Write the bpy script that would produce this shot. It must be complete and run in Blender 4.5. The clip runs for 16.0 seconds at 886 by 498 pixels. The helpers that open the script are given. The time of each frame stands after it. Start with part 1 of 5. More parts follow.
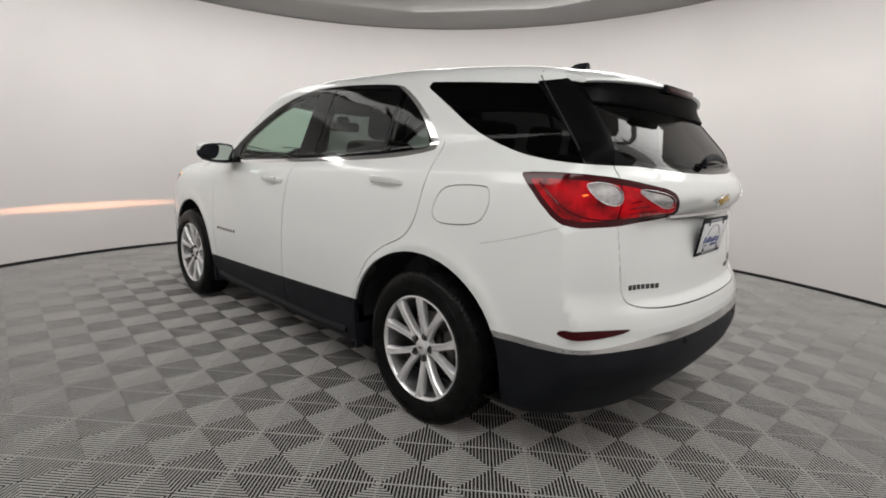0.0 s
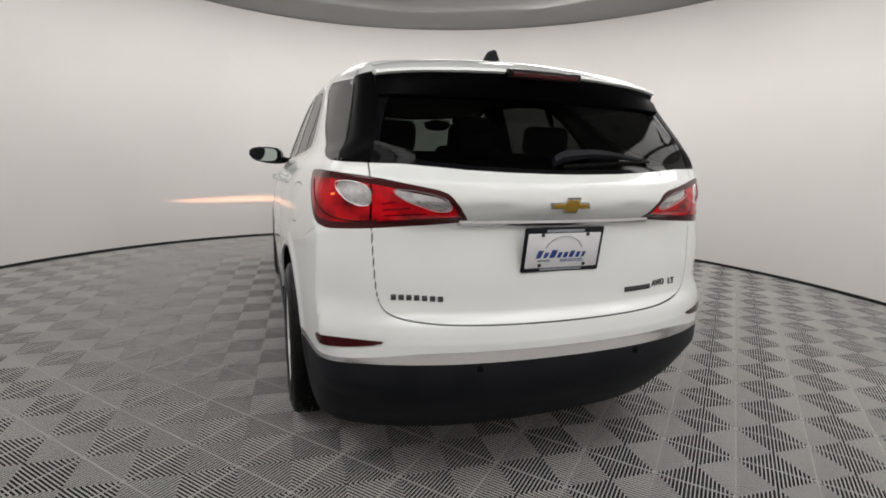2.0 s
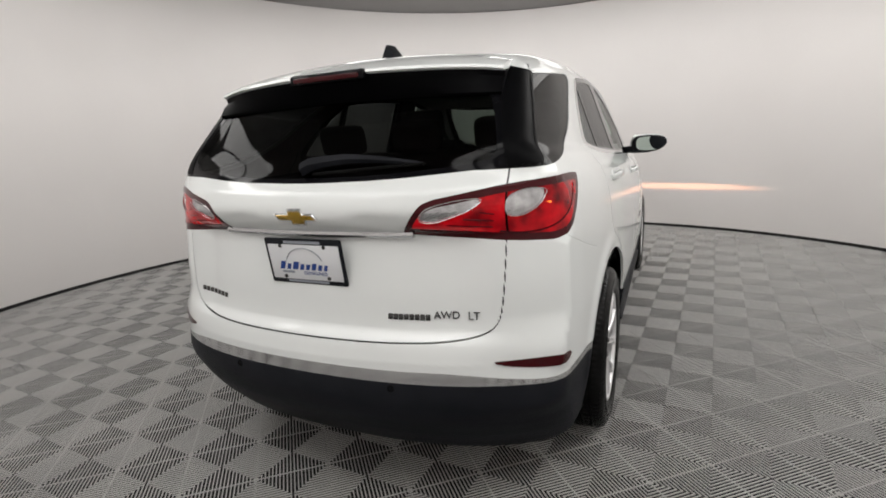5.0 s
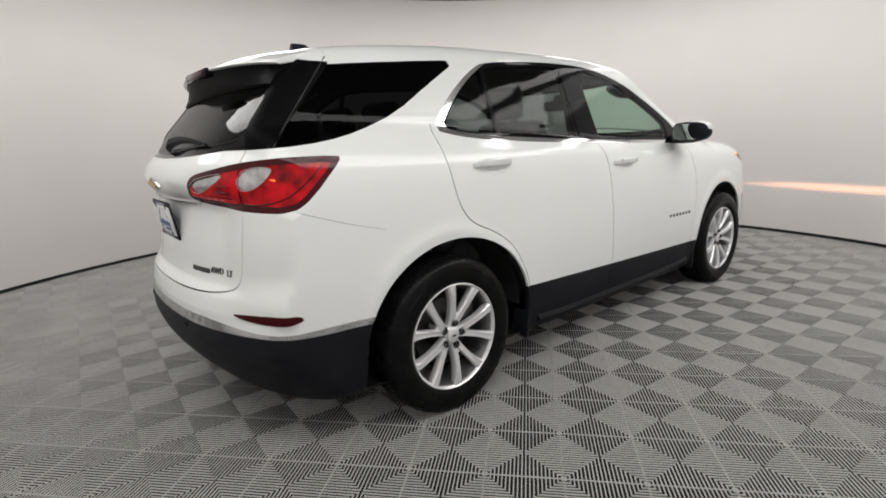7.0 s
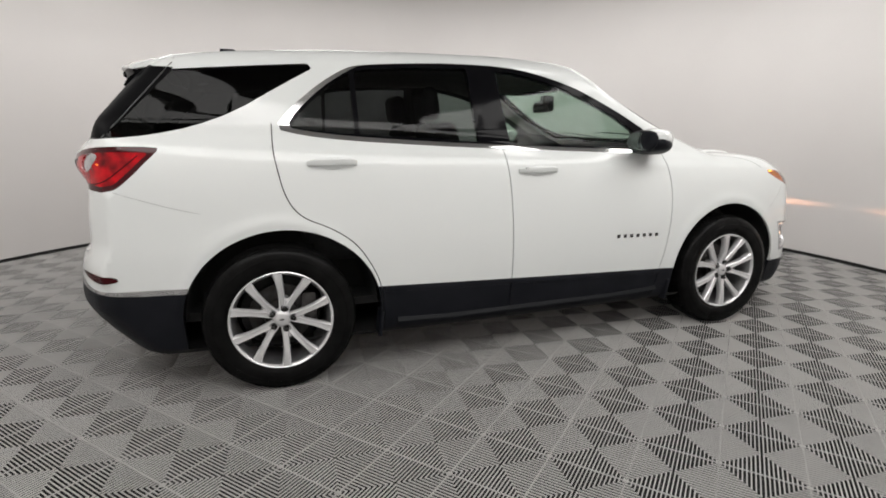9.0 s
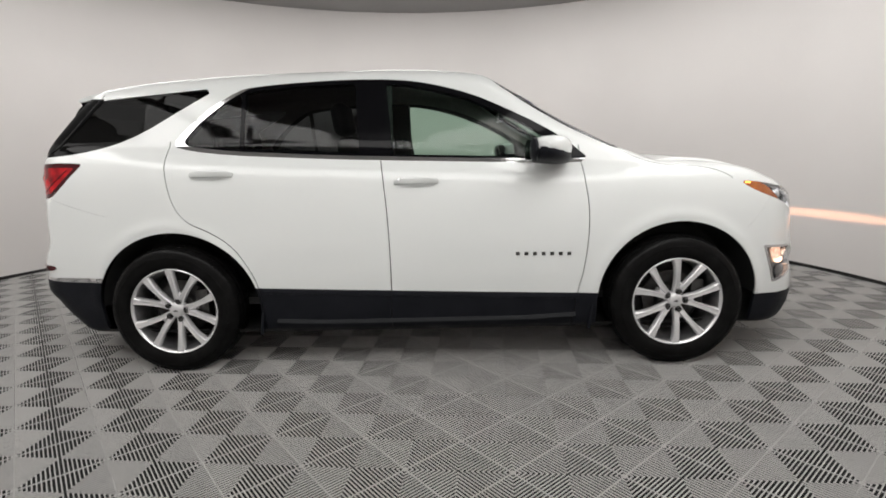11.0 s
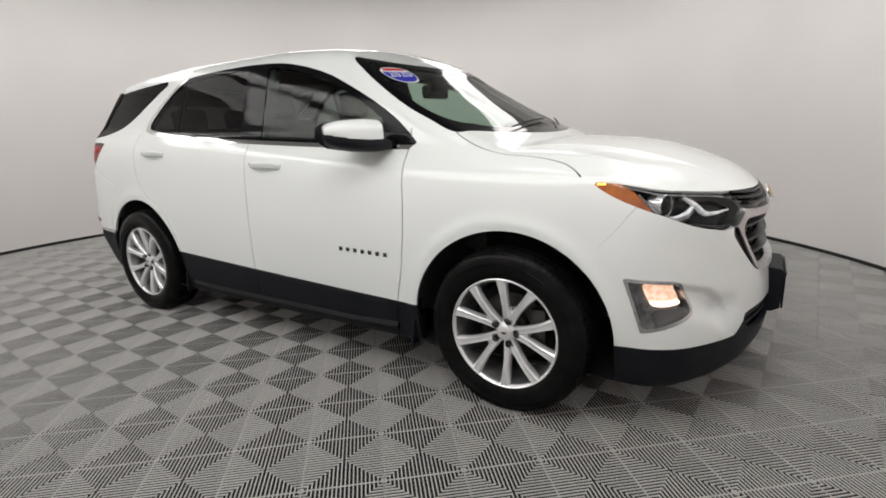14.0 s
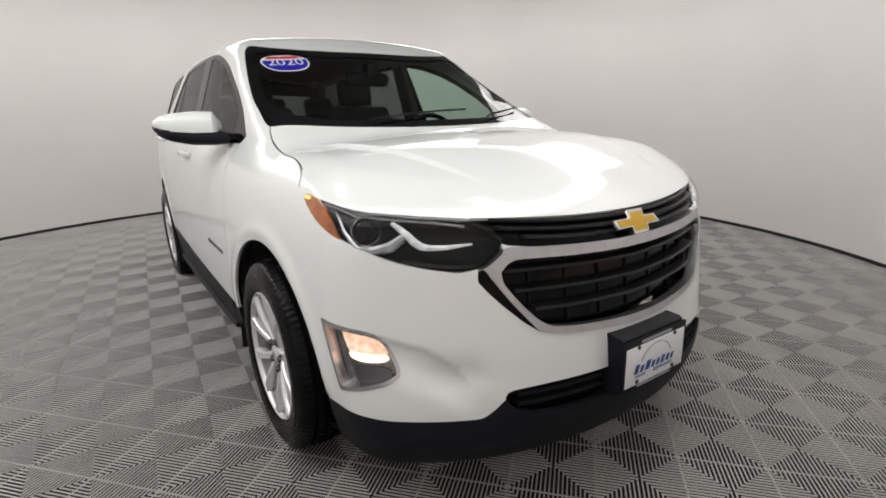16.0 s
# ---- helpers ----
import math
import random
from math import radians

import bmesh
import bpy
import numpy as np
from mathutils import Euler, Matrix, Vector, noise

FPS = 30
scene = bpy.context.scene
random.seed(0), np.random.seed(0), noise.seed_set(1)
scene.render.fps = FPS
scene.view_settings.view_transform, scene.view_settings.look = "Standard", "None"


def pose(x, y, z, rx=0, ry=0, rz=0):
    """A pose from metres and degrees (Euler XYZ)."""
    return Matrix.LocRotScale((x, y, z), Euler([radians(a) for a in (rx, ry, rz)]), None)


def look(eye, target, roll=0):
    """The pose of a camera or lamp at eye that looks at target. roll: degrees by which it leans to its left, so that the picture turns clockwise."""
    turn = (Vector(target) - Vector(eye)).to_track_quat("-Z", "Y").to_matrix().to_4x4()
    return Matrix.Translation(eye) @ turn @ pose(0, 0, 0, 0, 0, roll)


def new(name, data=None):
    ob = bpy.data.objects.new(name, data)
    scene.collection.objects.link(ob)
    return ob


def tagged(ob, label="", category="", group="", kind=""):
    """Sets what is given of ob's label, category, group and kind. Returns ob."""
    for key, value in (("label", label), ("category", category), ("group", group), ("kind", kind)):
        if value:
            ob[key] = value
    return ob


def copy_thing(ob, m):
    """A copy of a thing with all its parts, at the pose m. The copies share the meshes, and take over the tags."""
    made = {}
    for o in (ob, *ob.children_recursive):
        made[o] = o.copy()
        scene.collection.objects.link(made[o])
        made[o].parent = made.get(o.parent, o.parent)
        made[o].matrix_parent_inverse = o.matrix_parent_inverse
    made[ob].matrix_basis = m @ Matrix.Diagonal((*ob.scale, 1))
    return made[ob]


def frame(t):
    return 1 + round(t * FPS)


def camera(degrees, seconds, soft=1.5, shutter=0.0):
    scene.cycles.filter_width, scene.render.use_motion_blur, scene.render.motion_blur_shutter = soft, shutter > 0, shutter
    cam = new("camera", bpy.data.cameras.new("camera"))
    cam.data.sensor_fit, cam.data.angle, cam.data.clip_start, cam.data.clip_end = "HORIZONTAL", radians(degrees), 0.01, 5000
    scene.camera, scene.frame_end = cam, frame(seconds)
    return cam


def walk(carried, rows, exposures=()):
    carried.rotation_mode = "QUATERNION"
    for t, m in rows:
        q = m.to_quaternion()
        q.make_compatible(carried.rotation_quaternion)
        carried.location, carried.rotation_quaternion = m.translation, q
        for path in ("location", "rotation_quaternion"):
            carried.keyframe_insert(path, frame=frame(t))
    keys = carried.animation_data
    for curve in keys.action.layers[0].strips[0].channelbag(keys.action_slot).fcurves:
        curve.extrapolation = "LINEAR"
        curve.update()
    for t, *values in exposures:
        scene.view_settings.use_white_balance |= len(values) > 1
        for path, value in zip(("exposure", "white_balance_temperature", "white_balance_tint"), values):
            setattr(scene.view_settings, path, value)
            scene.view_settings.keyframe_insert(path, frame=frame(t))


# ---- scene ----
cam = camera(82.5, 16.0, soft=1.8)
PATH = [
    (0, (-2.372, -2.948, 1.204), (-0.972, -1.567, 0.84), 2.2),
    (0.5, (-2.084, -3.249, 1.232), (-0.832, -1.728, 0.885), 1.9),
    (1, (-1.714, -3.471, 1.231), (-0.647, -1.818, 0.869), 1.7),
    (1.5, (-1.357, -3.651, 1.221), (-0.496, -1.886, 0.842), 1.6),
    (2, (-0.985, -3.762, 1.235), (-0.337, -1.909, 0.855), 1.7),
    (2.5, (-0.603, -3.76, 1.239), (-0.161, -1.848, 0.856), -0.6),
    (3, (-0.257, -3.813, 1.242), (-0.023, -1.869, 0.837), -1.7),
    (3.5, (0.054, -3.74, 1.282), (0.075, -1.797, 0.81), -1.9),
    (4, (0.394, -3.71, 1.279), (0.168, -1.782, 0.797), -2.5),
    (4.2, (0.545, -3.707, 1.297), (0.201, -1.791, 0.837), -3.0),
    (6.3, (2.011, -3.02, 1.23), (0.652, -1.626, 0.774), -2.6),
    (6.5, (2.161, -2.926, 1.21), (0.752, -1.578, 0.765), -2.9),
    (7, (2.484, -2.694, 1.207), (0.964, -1.469, 0.773), -2.6),
    (7.5, (2.735, -2.339, 1.231), (1.088, -1.272, 0.842), -1.9),
    (8, (3.01, -2.022, 1.212), (1.271, -1.108, 0.84), -1.4),
    (8.5, (3.159, -1.68, 1.21), (1.376, -0.879, 0.788), -0.2),
    (8.7, (3.205, -1.55, 1.211), (1.394, -0.819, 0.781), -0.1),
    (10.8, (3.529, 0.053, 1.159), (1.571, 0.039, 0.754), -1.5),
    (11, (3.501, 0.2, 1.156), (1.536, 0.142, 0.788), -1.5),
    (11.5, (3.48, 0.578, 1.164), (1.528, 0.378, 0.775), -1.1),
    (12, (3.394, 0.931, 1.168), (1.47, 0.558, 0.769), -1.6),
    (12.5, (3.249, 1.259, 1.179), (1.353, 0.737, 0.817), -2.0),
    (13, (3.111, 1.634, 1.205), (1.278, 0.93, 0.824), -1.9),
    (13.5, (2.875, 1.934, 1.19), (1.129, 1.045, 0.788), -1.7),
    (14, (2.628, 2.233, 1.188), (0.995, 1.177, 0.721), -1.9),
    (14.5, (2.344, 2.523, 1.197), (0.829, 1.311, 0.71), -1.2),
    (15, (1.99, 2.727, 1.21), (0.603, 1.373, 0.722), -1.3),
    (15.5, (1.641, 2.974, 1.219), (0.409, 1.484, 0.706), -2.0),
    (16, (1.271, 3.159, 1.186), (0.2, 1.547, 0.681), -1.5),
]
walk(cam, [(t, look(e, g, r)) for t, e, g, r in PATH])

# ---- light ----
world = bpy.data.worlds.new("world")
scene.world = world
world.use_nodes = True
world.node_tree.nodes["Background"].inputs[0].default_value = (.8, .8, .8, 1)
world.node_tree.nodes["Background"].inputs[1].default_value = .02
scene.view_settings.exposure = 0.22

BOOTH = Vector((-.06, -.50, 0))
BOOTH_R, BOOTH_H = 4.23, 3.06


def strip_lamp(m, power, sx, sy, warm=(1, .98, .955)):
    lamp = bpy.data.lights.new("ceiling_strip", "AREA")
    lamp.shape, lamp.size, lamp.size_y, lamp.energy, lamp.color = "RECTANGLE", sx, sy, power, warm
    ob = new("unseen_strip_lamp", lamp)
    ob.matrix_world = m
    return ob


# added unseen strips wash walls and fill the car; two small ones point down
WASH = [(18 * k, 2.95) for k in range(20)]
FILL_RING = ((180, 3.5), (222, 3.5), (250, 3.5), (268, 3.5), (286, 3.5), (301, 3.5), (325, 3.5), (350, 3.5), (14, 3.5), (38, 3.5), (62, 3.5), (90, 3.5), (125, 3.5))
DOWN = ((100, 2.5), (48, 2.0))
for around, reach, tilt, power, long in [(a, r, -17, 6.0 if 140 < a < 290 else 7.2, .9) for a, r in WASH] + [(a, r, 45, 3.5 if 50 < a < 150 else 5 if 245 < a < 305 else 12, 1.5) for a, r in FILL_RING] + [(a, r, 0, 2.8, .3) for a, r in DOWN]:
    a = radians(around)
    p = BOOTH + Vector((reach * math.cos(a), reach * math.sin(a), 2.97 - .036 * reach * math.sin(a)))
    strip_lamp(Matrix.Translation(p) @ Euler((0, radians(tilt), a)).to_matrix().to_4x4(), power, .6, long)


# ---- materials ----
def material(name, colour, rough=.5, metal=0.0, coat=0.0, **more):
    m = bpy.data.materials.new(name)
    m.use_nodes = True
    b = m.node_tree.nodes["Principled BSDF"]
    b.inputs["Base Color"].default_value = (*colour, 1)
    b.inputs["Roughness"].default_value, b.inputs["Metallic"].default_value = rough, metal
    b.inputs["Coat Weight"].default_value, b.inputs["Coat Roughness"].default_value = coat, .03
    for key, value in more.items():
        b.inputs[key.replace("_", " ").title().replace("Ior", "IOR")].default_value = value
    return m


def vary(m, scale, low, high, detail=4.0, bump=0.0, bump_scale=None, rough=None):
    """Uneven colour between two shades, roughness and fine relief, at a size in metres (1 / scale)."""
    t = m.node_tree
    b = t.nodes["Principled BSDF"]
    at = t.nodes.new("ShaderNodeTexCoord")
    n = t.nodes.new("ShaderNodeTexNoise")
    n.inputs["Scale"].default_value, n.inputs["Detail"].default_value = scale, detail
    t.links.new(at.outputs["Object"], n.inputs["Vector"])
    r = t.nodes.new("ShaderNodeValToRGB")
    r.color_ramp.elements[0].position, r.color_ramp.elements[1].position = .3, .7
    r.color_ramp.elements[0].color, r.color_ramp.elements[1].color = (*low, 1), (*high, 1)
    t.links.new(n.outputs["Fac"], r.inputs["Fac"])
    t.links.new(r.outputs["Color"], b.inputs["Base Color"])
    if rough:
        q = t.nodes.new("ShaderNodeMapRange")
        q.inputs["To Min"].default_value, q.inputs["To Max"].default_value = rough
        t.links.new(n.outputs["Fac"], q.inputs["Value"])
        t.links.new(q.outputs["Result"], b.inputs["Roughness"])
    if bump:
        f = t.nodes.new("ShaderNodeTexNoise")
        f.inputs["Scale"].default_value, f.inputs["Detail"].default_value = bump_scale or scale * 12, 3
        t.links.new(at.outputs["Object"], f.inputs["Vector"])
        k = t.nodes.new("ShaderNodeBump")
        k.inputs["Strength"].default_value, k.inputs["Distance"].default_value = bump, .002
        t.links.new(f.outputs["Fac"], k.inputs["Height"])
        t.links.new(k.outputs["Normal"], b.inputs["Normal"])
    return m


def glass(name, tint, gloss=.022):
    """A tinted pane: clear straight through, with a mirror's gloss that grows at grazing angles."""
    m = bpy.data.materials.new(name)
    m.use_nodes = True
    t = m.node_tree
    t.nodes.remove(t.nodes["Principled BSDF"])
    clear, shine, mix, f, power, mul = (t.nodes.new(k) for k in ("ShaderNodeBsdfTransparent", "ShaderNodeBsdfGlossy", "ShaderNodeMixShader", "ShaderNodeLayerWeight", "ShaderNodeMath", "ShaderNodeMath"))
    clear.inputs["Color"].default_value = (*tint, 1)
    shine.inputs["Roughness"].default_value = .015
    f.inputs["Blend"].default_value = .5
    power.operation, power.inputs[1].default_value = "POWER", 5
    mul.operation, mul.inputs[1].default_value, mul.inputs[2].default_value = "MULTIPLY_ADD", .6, gloss
    t.links.new(f.outputs["Facing"], power.inputs[0])
    t.links.new(power.outputs[0], mul.inputs[0])
    t.links.new(mul.outputs[0], mix.inputs[0])
    t.links.new(clear.outputs[0], mix.inputs[1])
    t.links.new(shine.outputs[0], mix.inputs[2])
    t.links.new(mix.outputs[0], t.nodes["Material Output"].inputs[0])
    return m


def lit(name, colour, strength, base=(.8, .8, .8)):
    m = material(name, base, .2)
    b = m.node_tree.nodes["Principled BSDF"]
    b.inputs["Emission Color"].default_value = (*colour, 1)
    b.inputs["Emission Strength"].default_value = strength
    return m


WALL = vary(material("booth_wall_paint", (.715, .69, .677), .6), .7, (.695, .67, .657), (.74, .715, .702), 3, .15, 60)
CEILING = vary(material("ceiling_grey", (.3, .295, .29), .8), 1.2, (.29, .285, .28), (.33, .325, .32))
GAP_SHADE = material("black_gap", (.012, .012, .012), .6)
TILE = vary(material("grey_plastic_tile", (.33, .325, .32), .5, specular_ior_level=.3), 2.5, (.43, .425, .415), (.53, .525, .51), 5, rough=(.4, .6))
# near black, in place of the shade below the tiles' open slots
SLOT_SHADE = material("slot_shade_black", (.004, .004, .004), .9)
PAINT = vary(material("white_paint", (.785, .81, .80), .5, coat=1.0, specular_ior_level=.3), 1.5, (.775, .802, .795), (.80, .822, .815))
PAINT.node_tree.nodes["Principled BSDF"].inputs["Coat Roughness"].default_value = .09
BLACK = vary(material("black_textured_plastic", (.009, .010, .013), .5, specular_ior_level=.15), 8, (.007, .008, .011), (.012, .013, .017), 4, .25, 900)
SILL = material("satin_black_sill", (.007, .008, .010), .45, specular_ior_level=.15)
GLOSS = material("gloss_black", (.004, .004, .005), .06, specular_ior_level=.10)
SEAM = material("panel_gap", (.02, .02, .02), .7)
CHROME = material("chrome", (.78, .78, .79), .09, 1.0)
SATIN = material("satin_chrome", (.62, .62, .63), .25, 1.0)
GLASS_CLEAR = glass("green_tint_glass", (.60, .72, .65), .022)
GLASS_DARK = glass("privacy_glass", (.17, .18, .18), .02)
GLASS_REAR = glass("rear_privacy_glass", (.10, .105, .10), .012)
GLASS_BLACK = glass("black_quarter_glass", (.04, .041, .042), .012)
CLEAR_INSET = vary(material("ribbed_clear_plastic", (.55, .55, .56), .2, .8, coat=.6), 30, (.38, .38, .39), (.72, .72, .73), 1, .9, 70)
TAIL_GLOW = lit("tail_glow", (1, .22, .03), 1.3, (.5, .01, .01))
FOG_GLOW = vary(lit("fog_glow", (1, .60, .40), .65, (.8, .72, .68)), 45, (.35, .22, .17), (.9, .8, .74), 2, .8, 60)
FOG_BRIGHT = lit("fog_bright", (1, .66, .45), 1.6)
DRL_GLOW = vary(lit("day_light", (1, .99, .97), .12), 40, (.4, .4, .41), (.85, .85, .85), 2, .8, 90)
BLUE = material("blue_print", (.012, .05, .24), .4)
WHITE = material("white_print", (.75, .76, .78), .4)
STICKER_BLUE = material("sticker_blue", (.010, .012, .36), .45, specular_ior_level=.1)
STICKER_RED = material("sticker_red", (.5, .012, .02), .45, specular_ior_level=.1)
GREY_PRINT = material("grey_print", (.3, .32, .36), .4)
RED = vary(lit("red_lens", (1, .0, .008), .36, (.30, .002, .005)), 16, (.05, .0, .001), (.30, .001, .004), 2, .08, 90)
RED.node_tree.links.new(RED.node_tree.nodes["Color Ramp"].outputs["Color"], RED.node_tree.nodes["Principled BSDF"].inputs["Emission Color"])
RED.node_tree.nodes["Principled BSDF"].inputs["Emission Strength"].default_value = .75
RED.node_tree.nodes["Principled BSDF"].inputs["Coat Weight"].default_value = .15
RED.node_tree.nodes["Principled BSDF"].inputs["Roughness"].default_value = .12
RED.node_tree.nodes["Principled BSDF"].inputs["Specular IOR Level"].default_value = .2
DARK_RED = material("dark_red_rim", (.045, .001, .003), .10, specular_ior_level=.3)
RUBBER = vary(material("tyre_rubber", (.006, .006, .006), .2, specular_ior_level=.08), 14, (.004, .004, .004), (.009, .009, .009), 4, .2, 300)
ALLOY = vary(material("silver_alloy", (.80, .80, .81), .22, .5, coat=.5), 30, (.76, .76, .77), (.84, .84, .85))
FRAME_SATIN = vary(material("brushed_grille_chrome", (.55, .55, .56), .3, 1.0), 25, (.5, .5, .51), (.6, .6, .61))
LAMP_GREY = material("grey_lamp_trim", (.14, .14, .145), .3, .8)
LAMP_MID = vary(material("dull_lamp_reflector", (.2, .2, .205), .25, .9), 40, (.14, .14, .145), (.28, .28, .285), 2, .5, 70)
LAMP_SILVER = vary(material("silver_lamp_trim", (.38, .38, .39), .25, .9), 40, (.32, .32, .33), (.46, .46, .47))
HEADLINER = vary(material("light_grey_headliner", (.34, .33, .31), .9), 30, (.31, .30, .28), (.37, .36, .34))
SATIN_DARK = material("dark_satin_seam", (.05, .05, .05), .3, .6)
EDGE = material("satin_black_trim", (.003, .003, .0035), .4, specular_ior_level=.03)
# the rim's alloy greyed down, shade behind the spokes put into the colour
BARREL = vary(material("shaded_wheel_barrel", (.22, .22, .225), .4, .8), 20, (.17, .17, .175), (.27, .27, .275))
NUT = material("dark_chrome_nut", (.12, .12, .12), .2, 1.0)
DISC = vary(material("brake_steel", (.07, .068, .065), .45, .9), 20, (.05, .045, .043), (.10, .10, .10))
DARK = material("dark_underside", (.01, .01, .01), .8)
TRIM = vary(material("charcoal_cloth", (.03, .03, .032), .85), 25, (.024, .024, .026), (.04, .04, .042))
AMBER = vary(material("amber_lens", (.4, .1, .008), .12, coat=.8), 14, (.22, .05, .006), (.50, .13, .008), 2, .5, 80)
LENS = glass("clear_lens", (.92, .93, .94))
GOLD = material("gold_emblem", (.72, .46, .08), .25, .9)
MIRROR = material("mirror_glass", (.42, .5, .46), .02, 1.0)
GRILLE_BLACK = vary(material("satin_black_grille", (.012, .012, .013), .35, specular_ior_level=.25), 30, (.010, .010, .011), (.016, .016, .017))
AMBER_GLOW = lit("amber_glow", (1, .5, .08), 2.5, (.9, .4, .05))


# ---- building ----
def empty(name, parent=None, m=None):
    ob = new(name)
    ob.empty_display_size = .1
    if parent:
        ob.parent = parent
    if m is not None:
        ob.matrix_local = m
    return ob


def mesh(name, verts, faces, mat, parent=None, label="", normals=None, smooth=True, m=None):
    me = bpy.data.meshes.new(name)
    me.from_pydata([tuple(v) for v in verts], [], [tuple(f) for f in faces])
    if smooth:
        me.polygons.foreach_set("use_smooth", [True] * len(me.polygons))
    me.materials.append(mat)
    if normals is not None:
        me.normals_split_custom_set_from_vertices([tuple(n) for n in normals])
    ob = new(name, me)
    if parent:
        ob.parent = parent
    if m is not None:
        ob.matrix_local = m
    return tagged(ob, label)


def part(name, bm, mat, parent, label="", m=None, smooth=True):
    me = bpy.data.meshes.new(name)
    bm.to_mesh(me)
    bm.free()
    if smooth:
        me.polygons.foreach_set("use_smooth", [True] * len(me.polygons))
        me.set_sharp_from_angle(angle=radians(35))
    me.materials.append(mat)
    ob = new(name, me)
    if parent:
        ob.parent = parent
    if m is not None:
        ob.matrix_local = m
    return tagged(ob, label)


def box(sx, sy, sz, bevel=.01, m=None, seg=2):
    bm = bmesh.new()
    bmesh.ops.create_cube(bm, size=1, matrix=Matrix.Diagonal((sx, sy, sz, 1)))
    if bevel:
        bmesh.ops.bevel(bm, geom=list(bm.edges), offset=bevel, segments=seg, affect="EDGES", profile=.5)
    if m is not None:
        bmesh.ops.transform(bm, matrix=m, verts=bm.verts)
    return bm


def merged(*bms):
    """Several bmeshes as one."""
    out = bmesh.new()
    for b in bms:
        me = bpy.data.meshes.new("join")
        b.to_mesh(me)
        b.free()
        out.from_mesh(me)
        bpy.data.meshes.remove(me)
    return out


def spun(profile, steps=64, axis="x"):
    """A ring of revolution about x from (x, radius) pairs."""
    bm = bmesh.new()
    rings = []
    for i in range(steps):
        a = 2 * math.pi * i / steps
        rings.append([bm.verts.new((x, r * math.cos(a), r * math.sin(a))) for x, r in profile])
    for i in range(steps):
        p, q = rings[i], rings[(i + 1) % steps]
        for j in range(len(profile) - 1):
            if profile[j][1] == 0 and profile[j + 1][1] == 0:
                continue
            bm.faces.new((p[j], p[j + 1], q[j + 1], q[j]))
    bmesh.ops.remove_doubles(bm, verts=bm.verts, dist=1e-6)
    bmesh.ops.recalc_face_normals(bm, faces=bm.faces)
    return bm


def tube(points, radius, steps=8, closed=False):
    """A round bar along a polyline."""
    bm = bmesh.new()
    pts = [Vector(p) for p in points]
    rings = []
    for i, p in enumerate(pts):
        a = pts[i - 1] if i or closed else p
        b = pts[(i + 1) % len(pts)] if i < len(pts) - 1 or closed else p
        d = (b - a).normalized()
        u = d.orthogonal().normalized() if not rings else (last - d * last.dot(d)).normalized()
        last = u
        w = d.cross(u)
        r = radius[i] if isinstance(radius, (list, tuple)) else radius
        rings.append([bm.verts.new(p + r * (u * math.cos(2 * math.pi * k / steps) + w * math.sin(2 * math.pi * k / steps))) for k in range(steps)])
    n = len(rings)
    for i in range(n if closed else n - 1):
        for k in range(steps):
            bm.faces.new((rings[i][k], rings[i][(k + 1) % steps], rings[(i + 1) % n][(k + 1) % steps], rings[(i + 1) % n][k]))
    if not closed:
        bm.faces.new(rings[0][::-1]), bm.faces.new(rings[-1])
    bmesh.ops.recalc_face_normals(bm, faces=bm.faces)
    return bm


def prism(outline, depth, bevel=0.0, m=None):
    """A plate with an outline in x and y, from z = 0 up to depth."""
    bm = bmesh.new()
    f = bm.faces.new([bm.verts.new((x, y, 0)) for x, y in outline])
    up = bmesh.ops.extrude_face_region(bm, geom=[f])["geom"]
    bmesh.ops.translate(bm, vec=(0, 0, depth), verts=[v for v in up if isinstance(v, bmesh.types.BMVert)])
    bmesh.ops.recalc_face_normals(bm, faces=bm.faces)
    if bevel:
        top = [e for e in bm.edges if all(v.co.z > depth * .5 for v in e.verts)]
        bmesh.ops.bevel(bm, geom=top, offset=bevel, segments=2, affect="EDGES", profile=.5)
    if m is not None:
        bmesh.ops.transform(bm, matrix=m, verts=bm.verts)
    return bm


# ---- the booth ----
def rise(a):
    """Height of the wall's uneven upper edge over its mean."""
    return -.152 * math.sin(a) + .12 * max(0, -math.cos(a)) ** 1.5


def ring_wall(name, r0, r1, z0, z1, mat, steps=180, uneven=0):
    bm = bmesh.new()
    rows = []
    for i in range(steps):
        a = 2 * math.pi * i / steps
        c, s = math.cos(a), math.sin(a)
        rows.append([bm.verts.new((BOOTH.x + r * c, BOOTH.y + r * s, z)) for r, z in ((r0, z0), (r0, z1 + uneven * rise(a)), (r1, z1 + uneven * rise(a)), (r1, z0))])
    for i in range(steps):
        p, q = rows[i], rows[(i + 1) % steps]
        for j in range(4):
            bm.faces.new((p[j], q[j], q[(j + 1) % 4], p[(j + 1) % 4]))
    bmesh.ops.recalc_face_normals(bm, faces=bm.faces)
    return part(name, bm, mat, None)


tagged(ring_wall("wall_round", BOOTH_R, BOOTH_R + .12, .035, BOOTH_H, WALL, uneven=1), "smooth round off-white studio wall", "wall", kind="structure")
# black ring under the wall, its colour holds the shade of the gap
tagged(ring_wall("baseboard", BOOTH_R + .015, BOOTH_R + .1, -.05, .04, GAP_SHADE), "black shadow gap at the foot of the round wall", "baseboard", kind="structure")
bm = bmesh.new()
hub_low, hub_high = (bm.verts.new((BOOTH.x, BOOTH.y, BOOTH_H + d)) for d in (.006, .106))
rows = []
